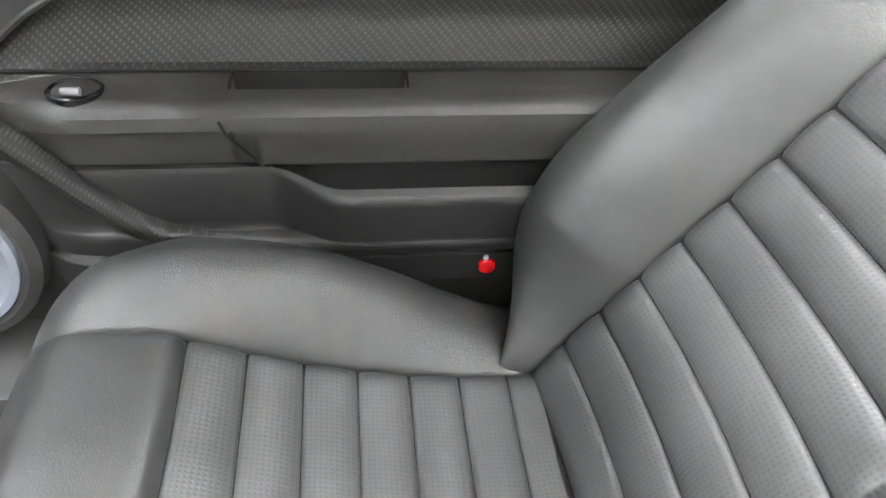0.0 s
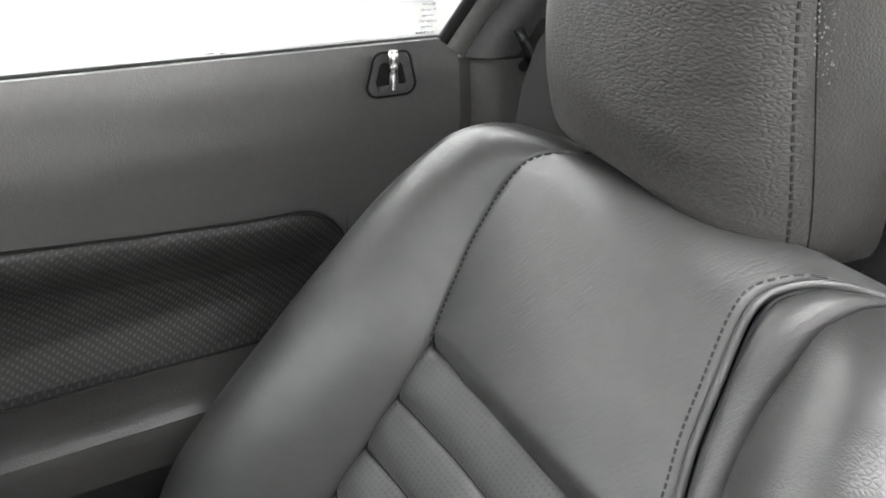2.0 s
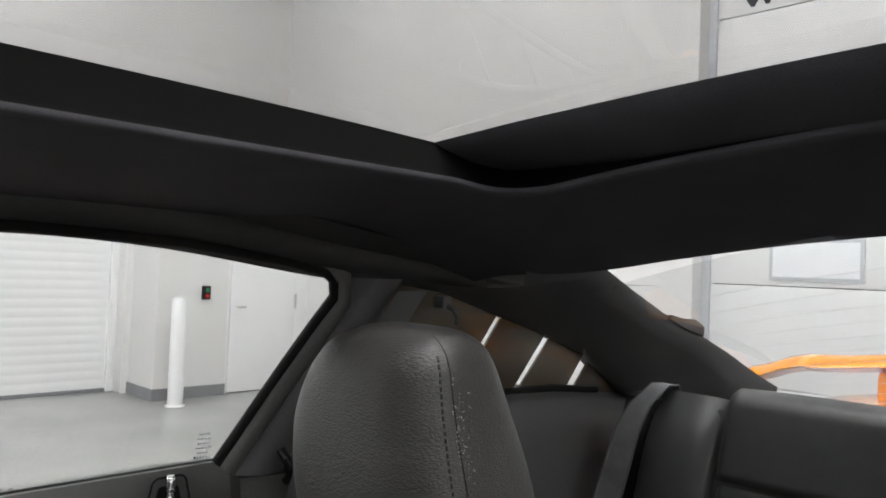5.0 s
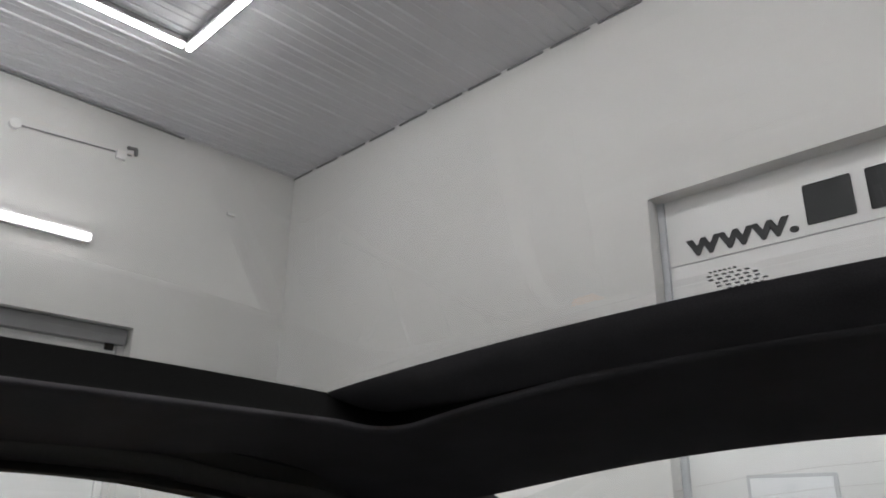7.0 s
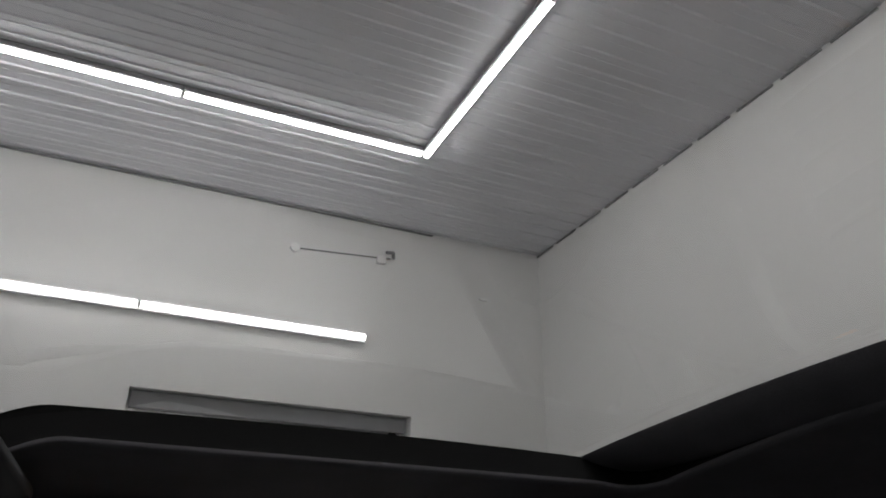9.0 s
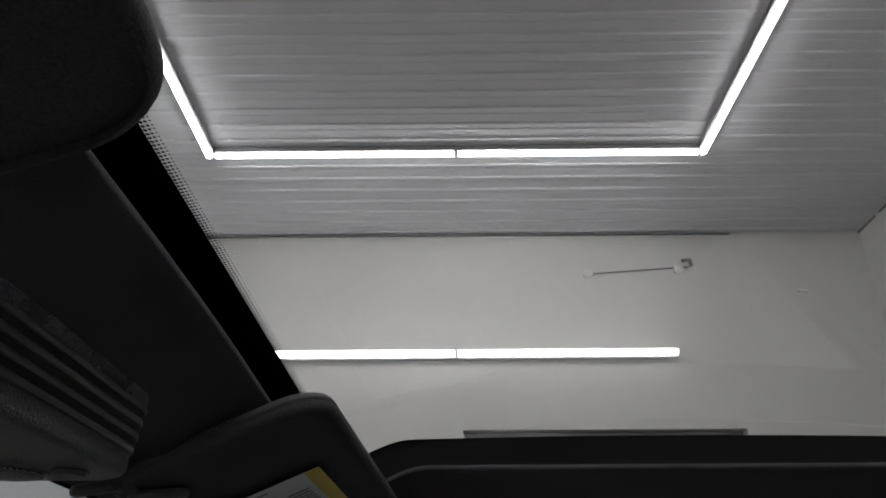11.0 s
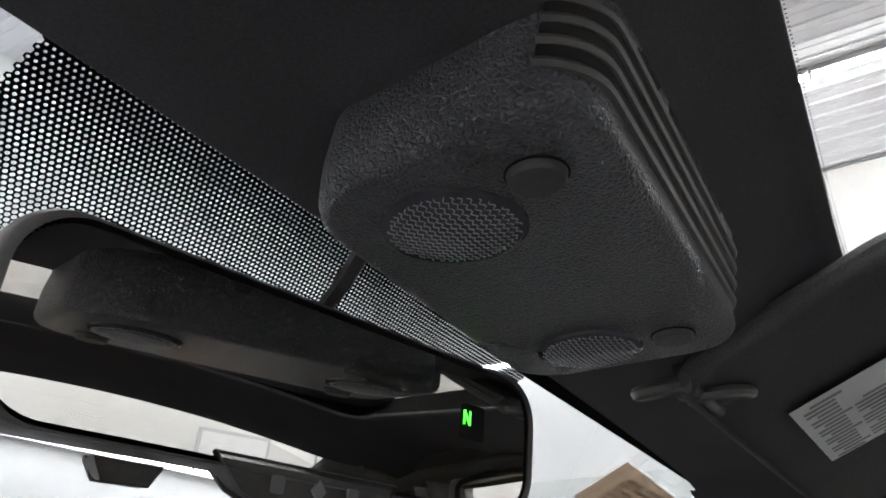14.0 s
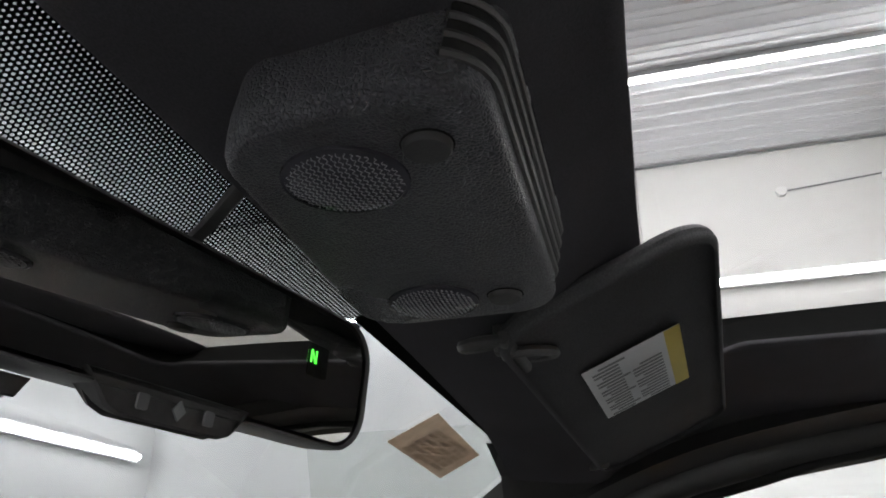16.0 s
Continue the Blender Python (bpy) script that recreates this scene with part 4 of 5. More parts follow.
for i, (y, z) in enumerate(band):
    a, b = band[max(i - 1, 0)], band[min(i + 1, len(band) - 1)]
    d = Vector((b[0] - a[0], b[1] - a[1])).normalized()
    full = (.2, .7, .95)[i] if i < 3 else 1
    rows.append([(pane_x(min(z, 1.24)) - e * full, y + d.y * w * full, z - d.x * w * full) for w, e in ((.002, .004), (.005, .010), (.011, .0135), (.018, .0135), (.024, .011), (.027, .004))])
part("frame_trim", sheet(rows), PILLAR, rail, "smooth charcoal window frame trim", angle=60)
rows = []
for y in [mix(.44, -.72, k / 40) for k in range(41)]:
    z = rail_z(y)
    xo = pane_x(min(z, 1.24))
    rows.append([(xo + .03, y, z + .004), (xo - .004, y, z + .006), (xo - .017, y, z + .014), (xo - .022, y, z + .026), (xo - .020, y, z + .034), (xo - .028, y, z + .037), (xo - .05, y, z + .05), (xo - .03, y, z + .07)])
single("roof_rail_trim", sheet(rows), PLASTIC, "dark plastic roof rail trim over the doors", "trim", "structure", angle=50)
bm = bmesh.new()
poly = [(-.44, .99), (-.55, 1.195), (-.55, 1.265), (-.70, 1.262), (-1.05, 1.15), (-1.30, 1.03), (-1.30, .98), (-1.14, 1.00), (-1.14, 1.065), (-1.06, 1.11), (-.94, 1.15), (-.80, 1.185), (-.645, 1.215), (-.60, 1.045), (-.60, .98)]
face = bm.faces.new([bm.verts.new((.752, y, z)) for y, z in poly])
r = bmesh.ops.extrude_face_region(bm, geom=[face])
bmesh.ops.translate(bm, verts=[g for g in r["geom"] if isinstance(g, bmesh.types.BMVert)], vec=(.02, 0, 0))
single("side_panel_inner", bm, PLASTIC_CABIN, "dark inner body side between the windows", "body side", "structure", smooth=False)
single("roof_side_inner", sheet([[(.735, y, rail_z(y)), (.70, y, rail_z(y) + .04), (.655, y, max(rail_z(y) + .045, roof_z(.655, min(y, .44)) + .004)), (.57, y, roof_z(.57, max(min(y, .44), -.80)) + .012)] for y in [mix(.45, -1.0, k / 40) for k in range(41)]]), PLASTIC, "dark inner roof side", "body side", "structure")
# B pillar: slanting upper trim, lower trim, belt guide
rows = []
for k in range(13):
    t = k / 12
    z = mix(.995, 1.203, t)
    y0 = -.398 - .118 * ((z - 1.008) / .19)
    wdt = mix(.062, .05, t)
    xo = pane_x(z) - .010
    rows.append([(xo + .04, y0 + .004, z), (xo, y0, z), (xo - .012, y0 - .010, z), (xo - .018, y0 - wdt * .4, z), (xo - .016, y0 - wdt * .8, z), (xo - .004, y0 - wdt, z), (xo + .03, y0 - wdt - .006, z)])
bp = thing("pillar_trim", "charcoal plastic trim of the pillar behind the door", "pillar trim", kind="structure")
part("backing", box(.744, .752, -.60, -.400, .40, 1.016, .002), PLASTIC_LOW, bp)
part("upper_trim", sheet(rows), PLASTIC_CABIN, bp, angle=55)
rows = []
for z in (.45, .6, .75, .88, .95, .975, .985, .991):
    e = .004 if z > .98 else 0
    rows.append([(.80, -.390, z), (.735, -.394, z), (.720 + e, -.400, z), (.710 + e, -.43, z), (.704 + e, -.49, z), (.70 + e, -.52, z)])
part("lower_trim", sheet(rows), PILLAR, bp, angle=55)
belt = thing("seat_belt", "dark grey seat belt hanging on the pillar behind the seat", "seat belt")
rows = []
for k in range(19):
    z = mix(1.19, .55, k / 18)
    rows.append([(.684 - .14 * max(0, z - 1.0) + .002 * math.sin(k), -.430 - .62 * max(0, z - 1.0) + .09 * max(0, .99 - z) - .046 * w, z) for w in (0, .25, .5, .75, 1)])
part("webbing", sheet(rows), WEBBING, belt)
part("guide_loop", tube([(.695, -.428, 1.022), (.688, -.430, 1.014), (.686, -.434, 1.003), (.690, -.437, .993), (.697, -.438, .988)], .005, 10), GLOSS_BLACK, belt, "glossy black guide loop on the pillar")
part("guide", tube([(.690, -.478, 1.002), (.680, -.480, 1.006), (.676, -.482, 1.0), (.680, -.481, .992), (.690, -.480, .99)], .004, 10), GLOSS_BLACK, belt, "glossy black belt guide loop")

hk = thing("coat_hook", "small black coat hook under the roof rail", "hook")
part("base", box(.672, .690, -.652, -.636, 1.168, 1.184, .004), PLASTIC_CABIN, hk)
part("prong", tube([(.676, -.645, 1.172), (.664, -.646, 1.168), (.659, -.648, 1.158), (.661, -.650, 1.150)], .0035, 8), PLASTIC_CABIN, hk)

# ---- rear quarter: trim, louvred window, C pillar, rear glass ----
rows = []
for y in (-.50, -.60, -.70, -.80, -.90, -1.0, -1.1, -1.2):
    zt = along([(-1.2, 1.0), (-1.0, 1.030), (-.74, 1.046), (-.5, 1.0)], y)
    rows.append([(.74, y, zt + .006), (.70, y, zt + .004), (.682, y, zt - .01), (.672, y, zt - .08), (.665, y, .85), (.66, y, .6), (.655, y, .42)])
single("quarter_trim", sheet(rows), PLASTIC_CABIN, "black moulded rear quarter trim panel", "quarter trim", "structure", angle=50)
lv = thing("quarter_louvre", "dark slanted louvre slats over the rear quarter window", "louvre")
slits = [((-.774, 1.160), (-.712, 1.086), (-.791, 1.153), (-.730, 1.081)), ((-.884, 1.129), (-.820, 1.061), (-.907, 1.121), (-.840, 1.054)), ((-.985, 1.093), (-.952, 1.058), (-1.016, 1.083), (-.980, 1.048))]
lines = [((-.58, 1.22), (-.56, 1.03))] + [e for q in slits for e in ((q[0], q[1]), (q[2], q[3]))] + [((-1.10, 1.05), (-1.06, 1.0))]
for i in range(0, len(lines), 2):
    (ay, az), (by, bz_) = lines[i]
    (cy_, cz_), (dy, dz) = lines[i + 1]
    over = lambda y0, z0, y1, z1, e: (y0 + (y0 - y1) * e, z0 + (z0 - z1) * e)
    a1, a2 = over(ay, az, by, bz_, .25), over(by, bz_, ay, az, .35)
    c1, c2 = over(cy_, cz_, dy, dz, .25), over(dy, dz, cy_, cz_, .35)
    q = [Vector((.709, *a1)), Vector((.709, *a2)), Vector((.701, *c2)), Vector((.701, *c1))]
    bmq = sheet([[q[0].lerp(q[3], t) + Vector((-.004 * math.sin(math.pi * t), 0, 0)), q[1].lerp(q[2], t) + Vector((-.004 * math.sin(math.pi * t), 0, 0))] for t in (0, .2, .4, .6, .8, 1)])
    r = bmesh.ops.extrude_face_region(bmq, geom=bmq.faces[:])
    bmesh.ops.translate(bmq, verts=[g for g in r["geom"] if isinstance(g, bmesh.types.BMVert)], vec=(.004, 0, 0))
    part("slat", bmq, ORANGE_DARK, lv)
part("lower_rim", tube([(.70, -.60, 1.050), (.70, -.76, 1.049), (.70, -.9, 1.046), (.70, -1.02, 1.034)], .006, 8), RUBBER, lv)
part("orange_edge", tube([(.699, -.745, 1.044), (.699, -.85, 1.043)], .003, 6), ORANGE, lv, "thin orange body edge")
single("window_quarter", sheet([[(.697, y, z) for z in (1.02, 1.2)] for y in (-.6, -1.03)]), GLASS_CLEAR, "clear rear quarter window", "quarter window", "structure").visible_shadow = False
inner_l = [(.60, -.70, 1.200), (.545, -.775, 1.2165), (.547, -.86, 1.184), (.55, -.948, 1.153), (.553, -1.05, 1.124), (.556, -1.17, 1.087), (.558, -1.287, 1.046), (.56, -1.40, 1.01)]
outer_l = [(.698, -.58, 1.205), (.698, -.66, 1.186), (.697, -.77, 1.156), (.696, -.88, 1.126), (.694, -.99, 1.087), (.690, -1.03, 1.058), (.68, -1.12, 1.0), (.67, -1.3, .95)]
rows = []
for a, b in zip(inner_l, outer_l):
    a, b = Vector(a), Vector(b)
    rows.append([a + (Vector((-.03, .02, .06)) if a.y > -.74 else Vector((-.002, 0, .016))), a, a.lerp(b, .2) + Vector((-.006, 0, -.004)), a.lerp(b, .5) + Vector((-.008, 0, -.006)), a.lerp(b, .8) + Vector((-.004, 0, -.004)), b, b + Vector((.03, 0, .004))])
cp = thing("rear_pillar_trim", "black moulded trim of the sloping rear pillar", "pillar trim", kind="structure")
part("panel", sheet(rows), PLASTIC_CABIN, cp, angle=60)
hk = thing("pillar_bracket", "small dark bracket fixed on the rear pillar edge", "bracket")
part("wing", loft([[(.556 + dx, y, z) for dx, z in ((-.012, zz), (.012, zz - .004), (.012, zz - .004 - h), (-.012, zz - h))] for y, zz, h in ((-.965, 1.166, .006), (-1.0, 1.160, .012), (-1.04, 1.158, .02), (-1.07, 1.146, .014))]), PLASTIC_LOW, hk)
part("stud", tube([(.548, -1.055, 1.146), (.548, -1.055, 1.128)], .004, 8), CHROME, hk)
part("stud", tube([(.556, -1.066, 1.142), (.556, -1.066, 1.126)], .003, 8), CHROME, hk)
rg = lambda u, v: Vector((CX + mix(-1, 1, u) * mix(.58, .66, v), mix(-.76, -1.75, v), mix(1.292, .985, v) - .10 * (mix(-1, 1, u)) ** 2 * (1 - .35 * v) + .02 * math.sin(math.pi * v)))
single("window_rear", sheet([[rg(i / 16, j / 12) for j in range(13)] for i in range(17)]), GLASS_CLEAR, "clear sloping rear window", "rear window", "structure", angle=60).visible_shadow = False
dl = thing("defroster_wires", "fine heating wires across the rear window", "heating wires")
for k in range(11):
    part("wire", tube([rg(mix(.07, .93, u / 14), .12 + k * .075) + Vector((0, 0, -.003)) for u in range(15)], .00035, 4), material("wire", (.45, .45, .45), .5) if k == 0 else bpy.data.materials["wire"], dl)
single("parcel_shelf", box(-.66, .62, -1.75, -1.02, .93, .965, .01), PLASTIC_CABIN, "black carpeted parcel shelf behind the rear seat", "parcel shelf", "structure")
# boot lid and pedestal wing
body = thing("car_body", "orange painted coupe body panels with a rear wing", "car body")
part("boot_lid", loft([[(x, y, z) for x, z in ((-.85, .72), (-.80, .90), (-.6, .935), (.54, .935), (.74, .90), (.79, .72))] for y in (-1.76, -2.35)]), ORANGE, body)
sp_prof = lambda y0, z0: [(y0, z0), (y0 - .02, z0 + .020), (y0 - .07, z0 + .030), (y0 - .16, z0 + .026), (y0 - .17, z0 - .004), (y0 - .08, z0 - .018)]
rings = []
for x in [mix(-1.0, .94, k / 36) for k in range(37)]:
    d = abs(x - CX)
    z = 1.022 - .030 * step(.50, .82, d) - .055 * step(.80, .99, d)
    rings.append([(x, yy, zz) for yy, zz in sp_prof(-2.13 - .03 * step(.7, .95, d), z)])
part("rear_wing", loft(rings), ORANGE, body, "glossy orange rear wing")
for s in (-1, 1):
    part("wing_foot", box(CX + s * .575 - .05, CX + s * .575 + .05, -2.28, -2.16, .90, 1.0, .02), ORANGE, body)
part("floor_pan", box(-.80, .75, -1.7, 1.0, .22, .26), PLASTIC_CABIN, body, "black carpeted floor pan")
part("firewall", box(-.80, .75, .98, 1.0, .26, .95), PLASTIC_CABIN, body)
part("side_panel", box(-.87, -.84, -1.75, -.45, .25, .985, .01), ORANGE, body)
part("rear_side_panel", box(.80, .83, -1.75, -.42, .25, .94, .01), ORANGE, body)
part("inner_side", box(-.84, -.78, -1.75, -.45, .35, .985, .02), PLASTIC_CABIN, body)
# dashboard ledge, out of the camera's way, and the front pillar
dash = single("dashboard", loft([[(x, y, z) for y, z in ((.72, .70), (.70, .90), (.78, .955), (1.05, .94), (1.05, .7))] for x in (-.78, .72)]), PLASTIC_CABIN, "black moulded dashboard top", "dashboard", "structure")
rows = []
for k in range(15):
    s_ = mix(.004, .46, k / 14)
    q = ws_pt(min(.660 + .6 * s_, .80), s_, -.004)
    zo = min(rail_z(min(q.y, .72)), q.z - .02)
    rows.append([q, q + Vector((.010, -.006, -.010)), q.lerp(Vector((.745, q.y - .03, zo)), .5) + Vector((-.006, 0, -.006)), Vector((.742, q.y - .04, zo)), Vector((.775, q.y - .04, zo + .004))])
single("front_pillar_trim", sheet(rows), PLASTIC_CABIN, "dark plastic trim of the raked front pillar", "pillar trim", "structure", angle=60)

# ---- driver's side: pillar and roof side; no door is built, to let light in ----
single("driver_pillar", loft([[(x, y, z) for y, z in ((-.385, .98), (-.50, 1.20), (-.50, 1.27), (-.72, 1.25), (-.60, .98))] for x in (-.78, -.84)]), PLASTIC_CABIN, "dark pillar behind the driver's door", "pillar trim", "structure", smooth=False)
single("driver_roof_rail", loft([[(x, y, z) for x, z in ((-.80, 1.235), (-.765, 1.225), (-.72, 1.255), (-.72, 1.30), (-.80, 1.275))] for y in (.46, -.75)]), PLASTIC_CABIN, "dark roof rail over the driver's door", "trim", "structure", smooth=False)

# ---- passenger seat ----
SX = .423
seat = thing("front_seat", "black leather bucket seat with horizontal quilted ribs", "car seat")
BO, BD, BN = Vector((SX, -.066, .561)), Vector((0, -.5207, .8537)), Vector((0, .8537, .5207))
RIB = .0441
CUSHION_RIB = .0418


def back_pt(u, x, h):
    return BO + BD * u + BN * h + Vector((x, 0, 0))


def seam_out(u):
    return along([(-.06, .126), (0, .124), (.12, .117), (.22, .109), (.304, .103), (.355, .102), (.40, .110), (.43, .1145), (.46, .115), (.48, .1125), (.495, .107), (.505, .098), (.512, .085), (.520, .074)], u)


def seam_in(u):
    return along([(-.06, .126), (0, .124), (.12, .119), (.22, .117), (.304, .115), (.355, .1115), (.396, .101), (.42, .093), (.45, .0862), (.48, .080), (.497, .0800), (.507, .086), (.515, .094), (.520, .106), (.5235, .120), (.526, .128)], u)


def seam_at(u, v):
    return seam_out(u) if v > 0 else seam_in(u)


def strip_in(u):
    """The second inboard seam."""
    return seam_in(u) + along([(-.05, .010), (.3, .014), (.40, .020), (.45, .0235), (.48, .030), (.50, .030), (.515, .023), (.522, .012), (.527, .005)], u)


def rim(v):
    """How an upholstered piece dives at its seams."""
    e = abs(v)
    return 0 if e < .93 else -.007 * ((e - .93) / .07) ** 2


def rib_h(k):
    f = abs(math.sin(math.pi * k))
    return .0082 * f ** .34


RIB_STEPS = (0, .012, .035, .07, .13, .24, .40, .60, .76, .87, .93, .965, .988)


U_TOP = .528
vs_ = [-1, -.985, -.965, -.94, -.9] + [mix(-.85, .85, k / 16) for k in range(17)] + [.9, .94, .965, .985, 1]
nrib = 8
rows = []
for k in [j + f for j in range(nrib) for f in RIB_STEPS] + [nrib]:
    u = 0.355 - (nrib - k) * RIB
    rows.append([back_pt(u, v * seam_at(u, v), rib_h(k) * (1 - .45 * v ** 20) - .006 + rim(v) - .008 * (1 - v * v) + .005 * v * v) for v in vs_])
part("back_insert", sheet(rows), LEATHER_PORES, seat, "ribbed perforated leather back insert", angle=70)
rows = []
for i in range(61):
    t = i / 60
    u = mix(0.355, U_TOP, t ** .8)
    drop = 0
    if u > U_TOP - .045:
        q = (u - (U_TOP - .045)) / .045
        drop = .05 * (1 - math.sqrt(max(0, 1 - q * q)))
    edge = -.009 * max(0, 1 - t / .05) ** 2
    rows.append([back_pt(u, v * seam_at(u, v), .004 + rim(v) - drop + edge + .004 * (1 - v * v)) for v in vs_])
rows.append([back_pt(U_TOP - .03, v * .075, -.09) for v in vs_])
part("upper_panel", sheet(rows), LEATHER_CREASED, seat, "smooth leather upper back panel", angle=70)


def back_wo(u):
    return along([(-.05, .120), (0, .140), (.03, .168), (.062, .220), (.093, .242), (.144, .247), (.2, .236), (.26, .226), (.33, .217), (.42, .203), (.48, .184), (.499, .174), (.513, .164), (.521, .153), (.525, .143), (.528, .136)], u)


def back_hb(u):
    return along([(-.05, .012), (.03, .036), (.10, .060), (.2, .068), (.3, .058), (.4, .040), (.48, .022), (.53, .010)], u)


def top_drop(u, r, deep):
    q = max(0, (u - (U_TOP - r)) / r)
    return deep * (1 - math.sqrt(max(0, 1 - q * q)))


BOLSTER = ((0, -.012), (.02, .001), (.06, .12), (.14, .34), (.25, .60), (.38, .82), (.52, .96), (.66, 1.0), (.78, .96), (.88, .82), (.95, .58), (.99, .25), (1.0, -.1), (.99, -.55), (.95, -1.0))


def bolster(side, kind):
    rows = []
    n = 70
    for i in range(n + 1):
        t = i / n
        if kind == "back":
            u = mix(-.05, U_TOP, t ** .9)
            w = (seam_out(u) if side > 0 else strip_in(u)) - .0025
            wo = max(back_wo(u), w + .006)
            hb = back_hb(u)
            drop = top_drop(u, .045, .05)
            uu = u - .009 * step(.40, .53, u) if side > 0 else u
            row = []
            for s, hx in BOLSTER:
                h = hx if s <= .02 else hx * hb if hx > 0 else hx * mix(.085, .05, step(.3, .5, u))
                if side < 0 and s > .02 and hx > 0:
                    h += .004
                if hx < -.2:
                    s -= (.30 if hx > -.7 else .75) * step(.25, .48, u) * (1 if side < 0 else .5)
                row.append(back_pt(uu if s > .1 else u, side * mix(w, wo, s), h - drop))
            rows.append(row)
        else:
            y = mix(-.085, .335, t)
            w = mix(.124, .117, t) - .0025
            wo = along([(-.085, .20), (.0, .215), (.1, .22), (.2, .215), (.28, .195), (.32, .165), (.335, .135)], y)
            hb = along([(-.085, .0), (-.02, .025), (.05, .053), (.12, .063), (.2, .044), (.26, .023), (.31, .009), (.335, .0)], y)
            z = cush_z(y)
            drop = .05 * (1 - math.sqrt(max(0, 1 - max(0, (y - .275) / .06) ** 2))) if y > .275 else 0
            row = []
            for s, hx in ((0, -.012), (.02, .001), (.06, .16), (.14, .42), (.25, .68), (.38, .88), (.52, .99), (.66, .98), (.78, .88), (.88, .66), (.95, .38), (.99, .05), (1.0, -.15), (1.0, -.6), (.97, -1.0)):
                h = hx if s <= .02 else hx * hb if hx > 0 else hx * .11
                row.append(Vector((SX + side * mix(w, wo, s), y, z + h - drop)))
            rows.append(row)
    return sheet(rows)


def cush_z(y):
    if y < .202:
        return .561 + .93 * (y + .066) ** 2 if y > -.066 else .561
    d = y - .202
    return .6278 + .32 * d - 2.4 * d * d


for side in (-1, 1):
    part("back_bolster", bolster(side, "back"), LEATHER, seat, "smooth leather side bolster", angle=70)
    part("cushion_bolster", bolster(side, "cushion"), LEATHER_WORN, seat, "creased leather cushion bolster", angle=70)
rows = []
for k in [j + f for j in range(7) for f in RIB_STEPS if j + f < 6.65]:
    y = .205 - k * CUSHION_RIB
    rows.append([Vector((SX + v * mix(.124, .117, (y + .066) / .27), y, cush_z(y) + rib_h(k) * (1 - .45 * v ** 20) - .006 + rim(v) - .004 * (1 - v * v) + .005 * v * v)) for v in vs_])
part("cushion_insert", sheet(rows), LEATHER_PORES_CUSHION, seat, "ribbed perforated leather cushion insert", angle=70)
rows = []
for i in range(31):
    t = i / 30
    y = mix(.205, .345, t)
    z = cush_z(y)
    if y > .285:
        q = (y - .285) / .06
        z -= .09 * (1 - math.sqrt(max(0, 1 - q * q)))
    rows.append([Vector((SX + v * .117, y, z + .006 + rim(v) - .012 * max(0, 1 - t / .06) ** 2)) for v in vs_])
rows.append([Vector((SX + v * .117, .347, .48)) for v in vs_])
part("cushion_front", sheet(rows), LEATHER, seat, "smooth leather cushion front", angle=70)
# foam cores close the seat below and behind
rings = []
for u, wk, h0, th in ((-.06, .16, -.02, .10), (.05, .195, -.03, .11), (.2, .205, -.03, .11), (.33, .17, -.03, .10), (.42, .135, -.035, .085), (.47, .11, -.05, .08), (.49, .09, -.065, .078)):
    rings.append([back_pt(u, x, h) for x, h in ((-wk, h0 - .02), (-wk * .95, h0), (-.10, h0), (.10, h0), (wk * .95, h0), (wk, h0 - .02), (wk * .97, -th), (0, -th - .015), (-wk * .97, -th))])
part("back_shell", loft(rings), PLASTIC, seat, "dark seat back shell")
part("cushion_base", box(SX - .205, SX + .205, -.12, .32, .38, .548, .03, 3), PLASTIC, seat, "dark cushion base")
part("seat_riser", box(SX - .17, SX + .17, -.10, .28, .26, .38, .01), RUBBER, seat)
# sewn grooves between the ribs
for k in range(1, nrib):
    u = 0.355 - k * RIB
    part("groove_seam", tube([back_pt(u, v * .96 * seam_at(u, v), -.0050 - .008 * (1 - v * v) + .005 * v * v) for v in [mix(-1, 1, j / 12) for j in range(13)]], .0016, 6), PIPING, seat)
for k in range(0, 7):
    y = .205 - k * CUSHION_RIB
    w = mix(.124, .117, (y + .066) / .27)
    part("groove_seam", tube([Vector((SX + v * .96 * w, y, cush_z(y) - .0050 - .004 * (1 - v * v) + .005 * v * v)) for v in [mix(-1, 1, j / 12) for j in range(13)]], .0016, 6), PIPING, seat)
# narrow strip between the two inboard seams
rows = []
for i in range(71):
    u = mix(-.05, U_TOP, (i / 70) ** .9)
    a, b = seam_in(u), strip_in(u)
    d = top_drop(u, .045, .05)
    rows.append([back_pt(u, -mix(a, b, s), h - d) for s, h in ((0, -.007), (.12, -.001), (.3, .004), (.55, .006), (.8, .004), (.93, .0), (1, -.006))])
part("side_strip", sheet(rows), LEATHER_CREASED, seat, "narrow leather strip between two seams", angle=70)
# piping and stitches along the seams
us_ = [mix(.355, .526, k / 44) for k in range(45)]
part("piping", tube([back_pt(u, -seam_in(u), .0022 - top_drop(u, .045, .05)) for u in us_], .0023, 10), LEATHER, seat, "raised leather piping")
part("seam", tube([back_pt(u, -seam_in(u) - .0042, -.0006 - top_drop(u, .045, .05)) for u in us_], .0016, 8), PIPING, seat)
part("seam", tube([back_pt(u, -strip_in(u), -.0012 - top_drop(u, .045, .05)) for u in [mix(.1, .52, k / 50) for k in range(51)]], .0016, 8), PIPING, seat)
part("seam", tube([back_pt(u, seam_out(u), -.0028 - top_drop(u, .045, .05)) for u in [mix(.0, .512, k / 50) for k in range(51)]], .0017, 8), PIPING, seat)
